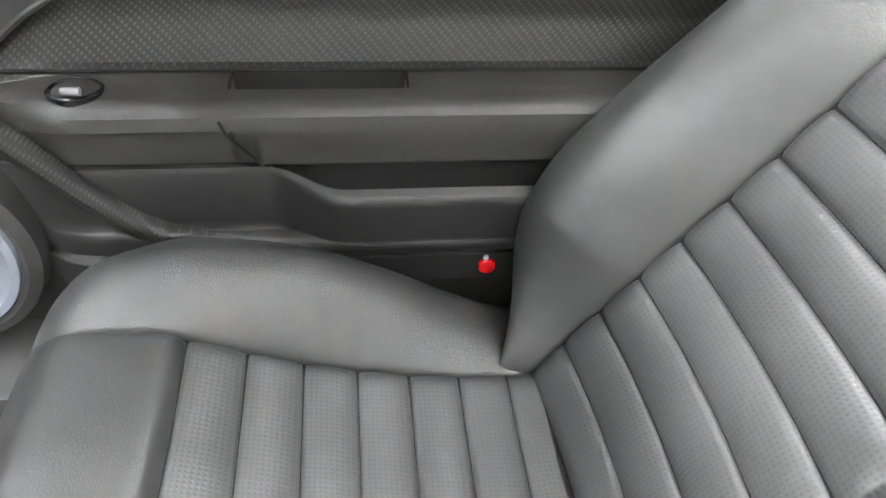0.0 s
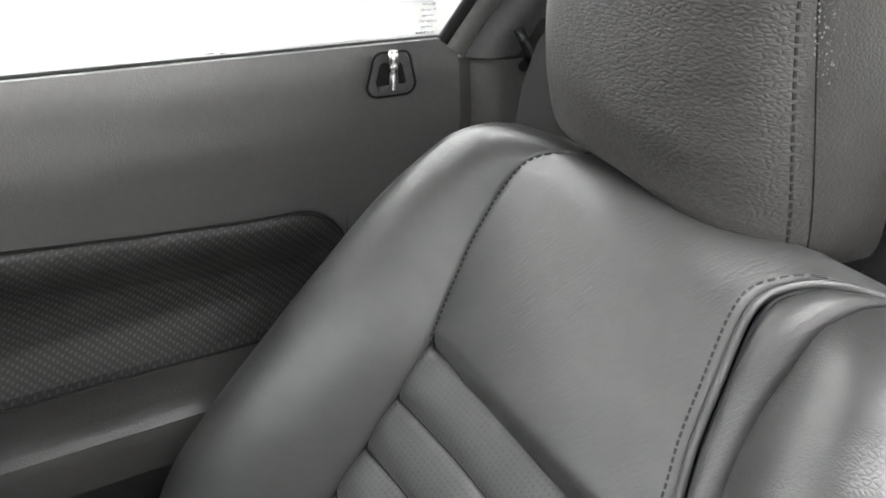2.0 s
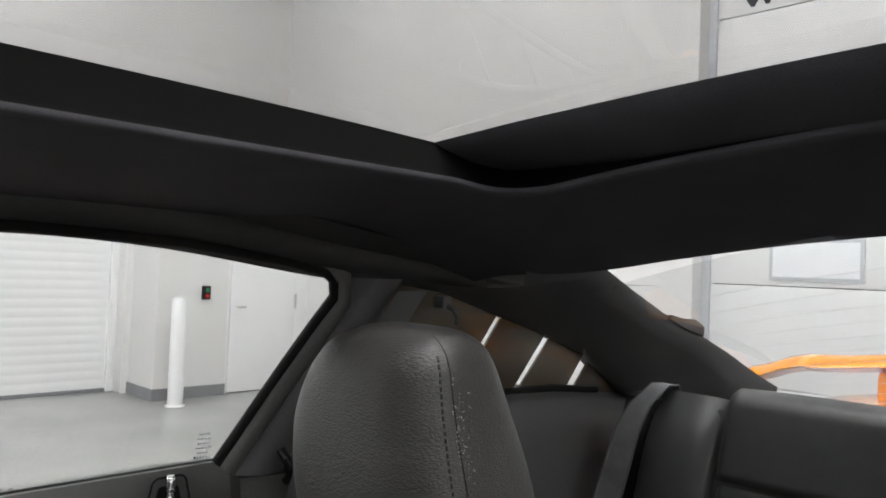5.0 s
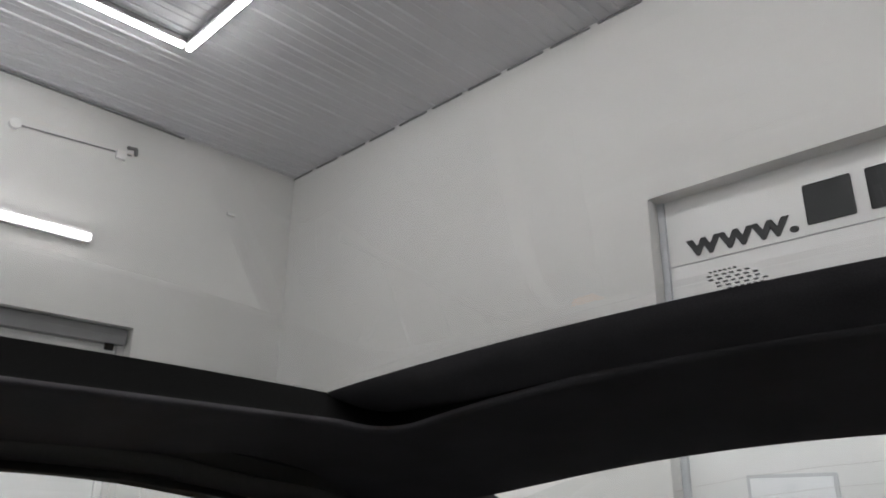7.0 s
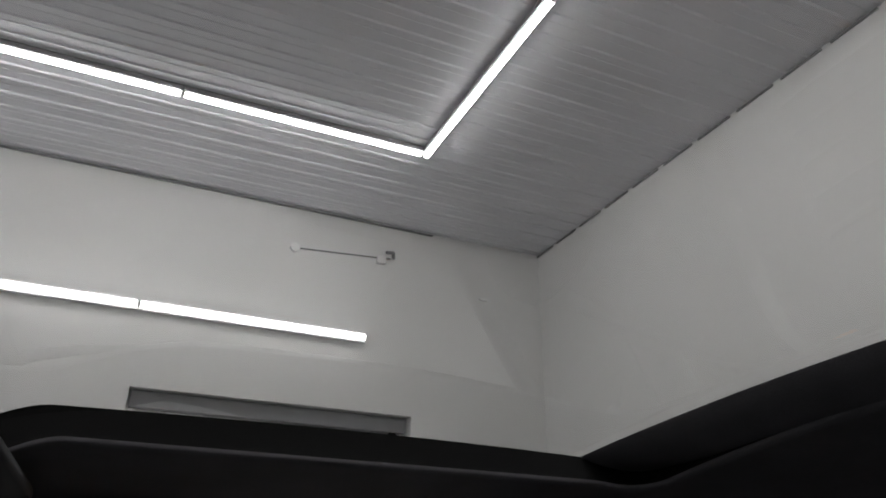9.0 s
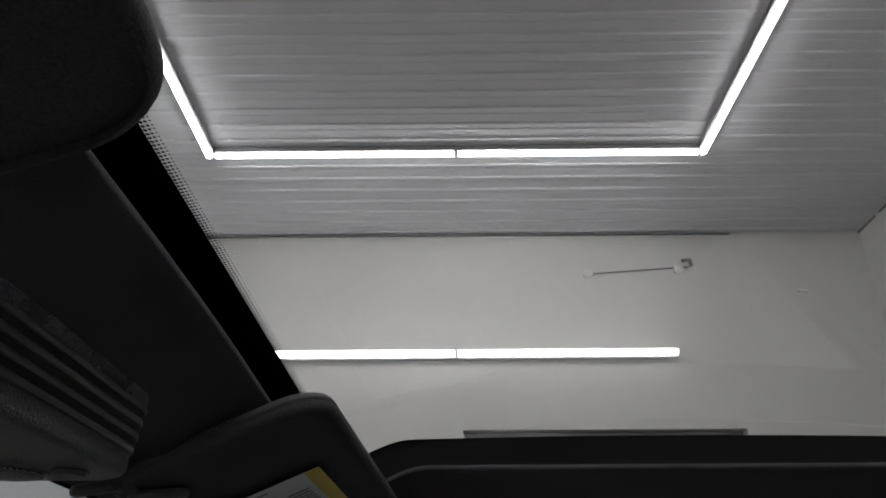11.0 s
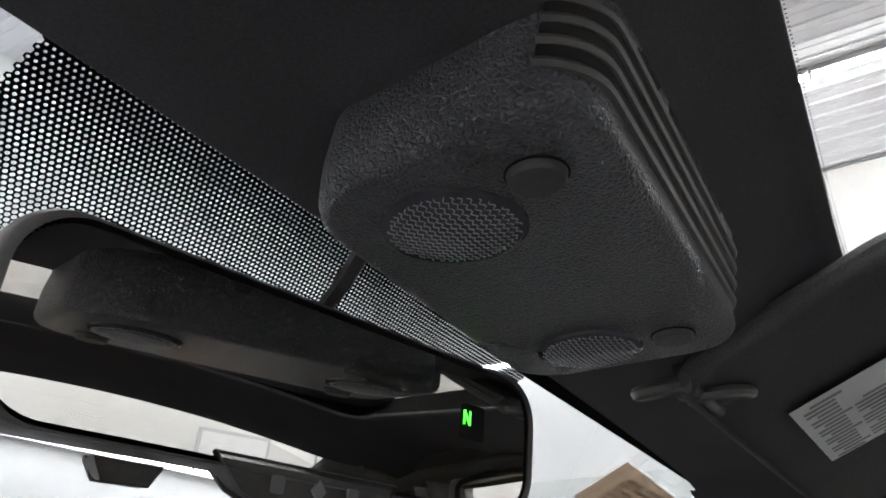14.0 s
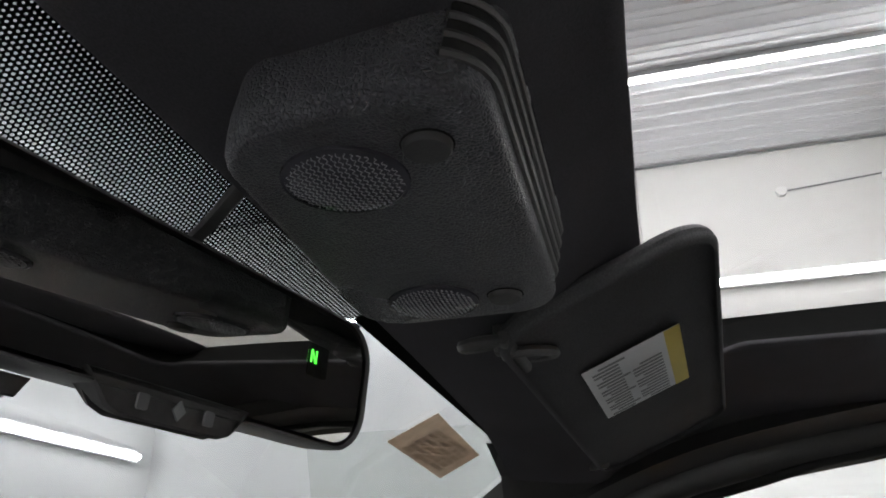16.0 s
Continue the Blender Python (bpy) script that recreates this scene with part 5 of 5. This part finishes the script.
for side, n_ in ((-1, 40), (1, 38)):
    for k in range(n_):
        u = mix(.362, .519, k / n_)
        q = lambda uu: back_pt(uu, side * (seam_at(uu, side) - .0068), .0046 - top_drop(uu, .045, .05))
        part("stitch", tube([q(u), q(u + .0026)], .0007, 5, up=BN), STITCH, seat)
# double stitched seam over the inboard bolster
for s0 in (.81, .88):
    for k in range(44):
        u = mix(.35, .515, k / 44)
        q = lambda uu: back_pt(uu, -mix(strip_in(uu), max(back_wo(uu), strip_in(uu) + .006), s0), (.92 if s0 < .85 else .82) * back_hb(uu) + .0042 - top_drop(uu, .045, .05))
        part("stitch", tube([q(u), q(u + .0021)], .00055, 5, up=BN), STITCH, seat)

# ---- head restraint ----
HC_, HB, HH = Vector((.455, -.388, 1.0765)), .055, .0965
hr = thing("head_restraint", "grained black leather head restraint with worn white scuffs", "head restraint")
HT = Matrix.Translation(HC_) @ Euler((radians(-8), 0, 0)).to_matrix().to_4x4()


def hr_half(t, inboard):
    if inboard:
        return mix(.1025, .070, step(-.9, 1.0, t))
    return mix(.096, .111, step(-1, .1, t)) - .027 * step(.1, 1, t)


def hr_fade(t, inboard):
    """How the pad rounds in towards its top and bottom."""
    k = (24.0 if inboard else 11.0) if t < 0 else (9.0 if inboard else 4.6)
    return max(0, 1 - abs(t) ** k) ** .32


def hr_dip(t, x, y):
    """The pad's underside falls towards the back and the inboard side."""
    return (.42 * y - .015 * step(.03, -.10, x)) * max(0, -t) ** 1.5


def hr_ring(z, n=56):
    t = z / HH
    b = HB * (1.14 - .34 * step(-.5, 1, t)) * (max(0, 1 - abs(t) ** (22 if t < 0 else 5))) ** .36
    out = []
    for k in range(n):
        th = 2 * math.pi * k / n
        c, s = math.cos(th), math.sin(th)
        a = hr_half(t, c < 0) * hr_fade(t, c < 0)
        ex = 2 / 3.4
        x = a * math.copysign(abs(c) ** ex, c)
        y = b * math.copysign(abs(s) ** ex, s)
        if y > 0:
            y *= 1 + .10 * (1 - (x / max(a, 1e-4)) ** 2)
        out.append(HT @ Vector((x, y, z + hr_dip(t, x, y))))
    return out


zs = [HH * math.sin(radians(mix(-88, 88, k / 30))) for k in range(31)]
part("pad", loft([hr_ring(z) for z in zs]), LEATHER_COARSE, hr, "grained leather pad", angle=75)


def hr_front(f, z):
    """A point on the pad's front, f of the way out to its side."""
    t = z / HH
    c, e = math.copysign(abs(f) ** 1.7, f), 2 / 3.4
    a = hr_half(t, f < 0) * hr_fade(t, f < 0)
    b = HB * (1.14 - .34 * step(-.5, 1, t)) * (max(0, 1 - abs(t) ** (22 if t < 0 else 5))) ** .36
    y = b * math.sqrt(max(0, 1 - c * c)) ** e * (1 + .10 * (1 - f * f))
    return HT @ Vector((a * f, y, z + hr_dip(t, a * f, y)))


for sgn in (-1, 1):
    fs = .972 if sgn < 0 else .92
    part("seam", tube([hr_front(sgn * fs, z) for z in zs[2:29]], .0005, 6), PIPING, hr)
    for i in range(36 if sgn < 0 else 0):
        z = mix(-.086, .080, i / 35)
        part("stitch", tube([hr_front(sgn * (fs - .045), z), hr_front(sgn * (fs - .045), z + .0030)], .0010, 5, up=(0, 1, 0)), STITCH, hr)
random.seed(5)
bm = bmesh.new()
for k in range(170):
    z = random.gauss(.028, .018)
    p = hr_front(-random.uniform(.965, .999), z)
    n = (p - HC_).normalized()
    u = n.cross(Vector((0, 0, 1))).normalized()
    disc(bm, p + n * .0006, .0002 + .0005 * random.random() ** 3, u, u.cross(n), 6)
tagged(part("scuffs", bm, material("scuffed_leather", (.30, .29, .28), .8), hr, "", smooth=False), "pale worn scuffs", kind="stuff")
for s in (-1, 1):
    part("post", tube([HC_ + Vector((s * .055, -.01, -.07)), HC_ + Vector((s * .055, .0, -.17))], .006, 10), CHROME, hr, "chrome post")

# ---- rear seat ----
rs = thing("rear_bench_seat", "black leather rear seat back with horizontal ribs", "rear seat")
RO, RD, RN = Vector((0, -.938, .950)), Vector((0, -.33, .944)), Vector((0, .944, .33))
rp = lambda x, u, h: Vector((x, 0, 0)) + RO + RD * u + RN * h


def rear_panel(x0, x1, u0, u1, ribs, soft=.012):
    rows = []
    nu = 14 * max(ribs, 1) if ribs else 24
    for i in range(nu + 1):
        t = i / nu
        u = mix(u0, u1, t)
        row = []
        for v in vs_:
            h = rim(v) * 1.2 + soft * (1 - v ** 4)
            if ribs:
                h += .006 * abs(math.sin(math.pi * t * ribs)) ** .5 - .006
            if not ribs:
                h -= .03 * max(0, (t - .72) / .28) ** 2.5 + .010 * max(0, 1 - t / .06) ** 2
            row.append(rp(mix(x0, x1, (v + 1) / 2), u, h))
        rows.append(row)
    return sheet(rows)


part("rib_panel", rear_panel(.035, .462, -.279, .003, 6), LEATHER_REAR_SHADED, rs, "ribbed perforated leather panel", angle=70)
part("top_panel", rear_panel(.035, .466, .008, .138, 0), LEATHER_REAR_SHADED, rs, "smooth leather top panel", angle=70)
part("side_bolster", rear_panel(.468, .572, -.34, .118, 0, .016), LEATHER_REAR_SHADED, rs, "plain leather side bolster", angle=70)
part("rib_panel", rear_panel(-.52, -.095, -.279, .003, 6), LEATHER_REAR_SHADED, rs, angle=70)
part("top_panel", rear_panel(-.526, -.095, .008, .138, 0), LEATHER_REAR_SHADED, rs, angle=70)
part("centre_panel", rear_panel(-.09, .03, -.34, .135, 0), LEATHER_REAR_SHADED, rs, angle=70)
part("side_bolster", rear_panel(-.632, -.53, -.34, .118, 0, .016), LEATHER_REAR_SHADED, rs, angle=70)
part("seat_core", loft([[rp(x, u, h) for u, h in ((-.45, -.01), (.10, -.01), (.118, -.05), (.05, -.12), (-.45, -.12))] for x in (-.66, .62)]), LEATHER_REAR_SHADED, rs)
part("seat_cushion", box(-.64, .60, -.94, -.50, .40, .60, .05, 3), LEATHER_REAR_SHADED, rs)
rb = thing("rear_seat_belt", "grey rear seat belt lying beside the seat back", "seat belt")
rows = []
for u, xl, xr, h in ((.10, .572, .546, -.045), (.128, .573, .547, -.022), (.120, .576, .549, .004), (.104, .581, .552, .016), (.085, .594, .562, .020), (.05, .607, .570, .021), (-.04, .618, .577, .020), (-.15, .626, .585, .019), (-.25, .632, .593, .018), (-.36, .638, .600, .017)):
    rows.append([rp(mix(xl, xr, w), u, h) for w in (0, .25, .5, .75, 1)])
part("webbing", sheet(rows), material("pale_webbing", (.24, .24, .25), .5, bump=.6, bump_scale=800, stain=.2, stain_scale=30), rb)
for k in (0, 4):
    part("woven_edge", tube([r[k] for r in rows], .0011, 6, up=(1, 0, 0)), WEBBING, rb, "thick woven edge")

# ---- overhead console ----
oc = thing("overhead_console", "black grained overhead console with two map lights", "overhead console")
CC = Vector((-.0275, 0.3595, 0))


def cons(px, py):
    """The console's outline narrows towards the windscreen on the driver's side."""
    f = max(0, py / .05) * max(0, -px / .1)
    return px + .012 * f, py - .010 * f


rings = []
for z, hx, hy, r, sx_, sy_ in ((1.256, .0965, .049, .024, .002, 0), (1.236, .098, .0500, .024, .001, 0), (1.224, .0990, .0508, .0235, 0, 0), (1.217, .0995, .0510, .0235, 0, 0), (1.2112, .0996, .0511, .0233, 0, 0), (1.2092, .0989, .0504, .0228, .0001, 0), (1.2076, .0973, .0488, .0215, .0004, 0), (1.2069, .0950, .0465, .020, .0008, 0), (1.2068, .0900, .042, .018, .0015, 0)):
    rings.append([(CC.x + sx_ + px, CC.y - .0045 * max(0, (z - 1.217) / .039) + py, z) for px, py in [cons(*q_) for q_ in rounded(hx, hy + .0045 * max(0, (z - 1.217) / .039), r, 7)]])
part("housing", loft(rings), PLASTIC_GRAIN, oc, "pebble-grained black housing", angle=45)


def vent_line(z, off):
    """Round the console's rear from its driver's corner to the passenger side."""
    k = (z - 1.217) / .039
    o = rounded(mix(.0995, .0965, k) + off, mix(.051, .0545, k) + off, .0235, 10)
    return [(CC.x + px, CC.y - .0045 * k + py, z) for px, py in o[22 + 3:44]] + [(CC.x + o[0][0], CC.y - .004, z)]


part("vent_back", sheet([vent_line(z, .0004) for z in (1.2195, 1.227, 1.235, 1.2425)]), RUBBER, oc, "dark vent slots")
for k in range(4):
    part("vent_rib", tube(vent_line(1.2205 + k * .0069, -.0006), .0022, 8), PLASTIC_CABIN, oc, "long moulded vent rib")
part("vent_screw", tube([(CC.x - .060, CC.y - .053, 1.2365), (CC.x - .060, CC.y - .048, 1.2365)], .0025, 10), GREY_TRIM, oc)
for lx, ly in ((-.084, .3645), (.040, .3675)):
    ml = Matrix.Translation((lx, ly, 1.2068)) @ Matrix.Diagonal((1, 1, -1, 1))
    ln = part("map_light", turned([(.0225, -.001), (.0222, .0012), (.0208, .0016)], ml, 36), LENS, oc, "round clear map light rim")
    part("lens", turned([(.0208, .0012), (.0170, .0022), (.0100, .0029), (.0002, .0032)], ml, 36), LENS, ln, "ribbed clear light lens")
    for k in range(19):
        yy = ly - .0189 + k * .0021
        half = math.sqrt(max(1e-6, .0198 ** 2 - (yy - ly) ** 2))
        dome = lambda xx: 1.2068 - .0013 - .0019 * (1 - ((xx - lx) ** 2 + (yy - ly) ** 2) / .0208 ** 2)
        part("lens_rib", tube([(lx + half * q, yy + .0007 * math.sin(42 * half / .02 * q + math.pi * k), dome(lx + half * q) - .0002) for q in [mix(-1, 1, j / 40) for j in range(41)]], .00020, 4), LENS_RIB, ln)
for bx, by in ((-.0985, .3315), (.0405, .3320)):
    mb_ = Matrix.Translation((bx, by, 1.2068)) @ Matrix.Diagonal((1, 1, -1, 1))
    bt = part("push_button", turned([(.0082, -.001), (.0081, .0020), (.0074, .0030), (.004, .0032), (.0002, .0032)], mb_, 28), PLASTIC_CABIN, oc, "round black push button")
    part("collar", turned([(.0089, -.001), (.0089, .0004), (.0083, .0005)], mb_, 28), RUBBER, bt)

# ---- sun visors ----
VN = Vector((.0752, .3792, .9223)).normalized()
VX = Vector((.9955, -.0803, -.0482))
VX = (VX - VN * VX.dot(VN)).normalized()
VY = VN.cross(VX)


def visor(name, label, mirrored):
    ob = thing(name, label, "sun visor", group="sun visors")
    s = -1 if mirrored else 1
    fl = lambda v: Vector((s * v.x, v.y, v.z))
    ax, ay, az = fl(VX) * s, fl(VY), fl(VN)
    c = Vector((.368, .2688, 1.2298))
    if mirrored:
        c.x = 2 * CX - c.x + .026
    m = Matrix(((ax.x, ay.x, az.x, c.x), (ax.y, ay.y, az.y, c.y), (ax.z, ay.z, az.z, c.z), (0, 0, 0, 1)))
    part("panel", slab(rounded(.236, .0775, .034, 8), .014, m, .0055, 4), FABRIC_VISOR, ob, "", angle=60)
    part("stay_rod", tube([m @ Vector((-s * .228, .0690, .005)), m @ Vector((-s * .165, .0690, .005))], .0045, 10), PLASTIC_CABIN, ob)
    part("hinge_arm", tube([m @ Vector((s * .20, .068, .006)), m @ Vector((s * .245, .085, .02))], .006, 10), PLASTIC_CABIN, ob)
    return ob, m, c.x


FABRIC_VISOR = material("visor_cloth", (.075, .075, .079), .85, grain=.25, grain_scale=800, stain=.15, stain_scale=15, bump=.5, bump_scale=1200, spec=.25)
vp, vm, vcx = visor("sun_visor", "black cloth sun visor folded up with a warning label", False)
visor("sun_visor", "black cloth driver's sun visor folded up", True)
lab = thing("visor_label", "white printed warning label with a yellow band on the visor", "label")
lx0, lx1, lv0, lv1 = -.115, .024, -.041, .039
V_ = lambda x, v, h: vm @ Vector((x, v, -h))
flat = lambda x0, x1, v0, v1, h: sheet([[V_(x0, v0, h), V_(x0, v1, h)], [V_(x1, v0, h), V_(x1, v1, h)]])
part("paper", flat(lx0, lx1, lv0, lv1, .0006), PAPER, lab, smooth=False)
part("warning_band", flat(lx0, lx1, lv0, lv0 + .013, .0010), PAPER_YELLOW, lab, "yellow warning band", smooth=False)
for k in range(17):
    x = mix(lx0 + .008, lx1 - .008, k / 16)
    part("print_line", flat(x, x + .0045, lv0 + (.052 if k % 5 else .046), lv1 - .006 - (.006 if k % 3 == 0 else 0), .0010), PAPER_GREY, lab, smooth=False)
    if 3 < k:
        part("print_line", flat(x, x + .004, lv0 + .018, lv0 + .044 - (.007 if k % 4 == 0 else 0), .0010), PAPER_GREY, lab, smooth=False)
vc = thing("visor_clip", "black plastic visor clip on the roof edge", "clip")
loop = lambda cx, cy, rx, ry, turn: [(cx + rx * math.cos(a) * math.cos(turn) - ry * math.sin(a) * math.sin(turn), cy + rx * math.cos(a) * math.sin(turn) + ry * math.sin(a) * math.cos(turn), 1.2185 + .05 * (cx - .17) + .004 * math.cos(a)) for a in [2 * math.pi * k / 20 for k in range(21)]]
part("hook", tube(loop(.190, .341, .022, .012, radians(-28)), .0038, 8), PLASTIC_CABIN, vc, "open loop that holds the visor")
part("base", tube(loop(.152, .366, .015, .010, radians(-28)), .0042, 8), PLASTIC_CABIN, vc)
part("stem", box(.163, .176, .350, .362, 1.214, 1.245, .004), PLASTIC_CABIN, vc)
part("screw", tube([(.182, .345, 1.214), (.182, .345, 1.219)], .004, 10), CHROME, vc)

# ---- rear-view mirror ----
mirror = thing("rear_view_mirror", "black framed rear-view mirror with a green compass letter", "rear-view mirror")
MN = Vector((-.22, -.95, -.095)).normalized()
MR = Vector((.258, -.058, -.006))
MR = (MR - MN * MR.dot(MN)).normalized()
MU = MN.cross(MR).normalized()
if MU.z < 0:
    MU = -MU
MO = Vector((-.018, .4615, 1.186))
MM = Matrix(((MR.x, MU.x, MN.x, MO.x), (MR.y, MU.y, MN.y, MO.y), (MR.z, MU.z, MN.z, MO.z), (0, 0, 0, 1)))
outl = [(x, y - (.005 * (1 - (x / .135) ** 2) if y < 0 else 0) + (.004 * (1 - (x / .135) ** 2) if y > 0 else 0)) for x, y in rounded(.1355, .0345, .022, 8)]
case = [[MM @ Vector((x * k, y * k, z)) for x, y in outl] for k, z in ((.80, -.036), (.93, -.030), (.985, -.018), (1.0, -.006), (1.0, .002), (.985, .0045), (.955, .0042))]
part("case", loft(case, cap=False), PLASTIC_CABIN, mirror, "black mirror case", angle=60)
part("case_back", loft([[MM @ Vector((x * k, y * k, z)) for x, y in outl] for k, z in ((.2, -.040), (.80, -.036))]), PLASTIC_CABIN, mirror)
gl = [(x * .955, y * .90) for x, y in outl]
bm = bmesh.new()
bm.faces.new([bm.verts.new(MM @ Vector((x, y, .003))) for x, y in gl])
part("glass", bm, MIRROR, mirror, "silvered mirror glass", smooth=False)
bar = [(-.048, -.030), (.040, -.030), (.031, -.043), (.024, -.0455), (-.030, -.0455), (-.037, -.043)]
part("button_bar", slab(bar[::-1], .014, MM @ Matrix.Translation((.0, .0, -.008)), .003), PLASTIC_CABIN, mirror)
for k, xx in enumerate((-.022, -.003, .014)):
    part("key", slab(rounded(.0028, .0032, .001, 3) if k != 1 else [(0, -.0042), (.0035, 0), (0, .0042), (-.0035, 0)], .001, MM @ Matrix.Translation((xx, -.0385, .006))), GREY_TRIM if k != 1 else PAPER_GREY, mirror, "grey marked key")
part("display_window", slab(rounded(.008, .0085, .002, 4), .0006, MM @ Matrix.Translation((.0865, .006, .0031))), GLOSS_BLACK, mirror, "dark display window")
for a, b in (((-.002, -.0034), (-.002, .0034)), ((.002, -.0034), (.002, .0034)), ((-.002, .0034), (.002, -.0034)),):
    d = Vector((b[0] - a[0], b[1] - a[1]))
    n = Vector((-d.y, d.x)).normalized() * .0007
    o = Vector((.0815, .0075))
    bm = bmesh.new()
    bm.faces.new([bm.verts.new(MM @ Vector((o.x + q[0], o.y + q[1], .0040))) for q in ((a[0] - n.x, a[1] - n.y), (b[0] - n.x, b[1] - n.y), (b[0] + n.x, b[1] + n.y), (a[0] + n.x, a[1] + n.y))])
    part("display_stroke", bm, GREEN_LED, mirror, "lit green compass stroke", smooth=False)
foot = ws_pt(-.012, .036, -.004)
part("stem", tube([MM @ Vector((.0, .0, -.036)), MM @ Vector((.0, .012, -.05)), foot + Vector((0, -.004, -.012)), foot], .009, 12), PLASTIC_CABIN, mirror)
part("wire_cover", tube([ws_pt(-.026, -.01, -.006), ws_pt(-.014, .014, -.006), ws_pt(-.008, .03, -.006)], .0045, 8, flat=.6), PLASTIC_CABIN, mirror)
part("sensor_pod", slab([(-.013, 0), (.013, 0), (.009, -.008), (-.009, -.008)][::-1], .010, MM @ Matrix.Translation((-.070, -.037, -.022)), .002), PLASTIC_CABIN, mirror)
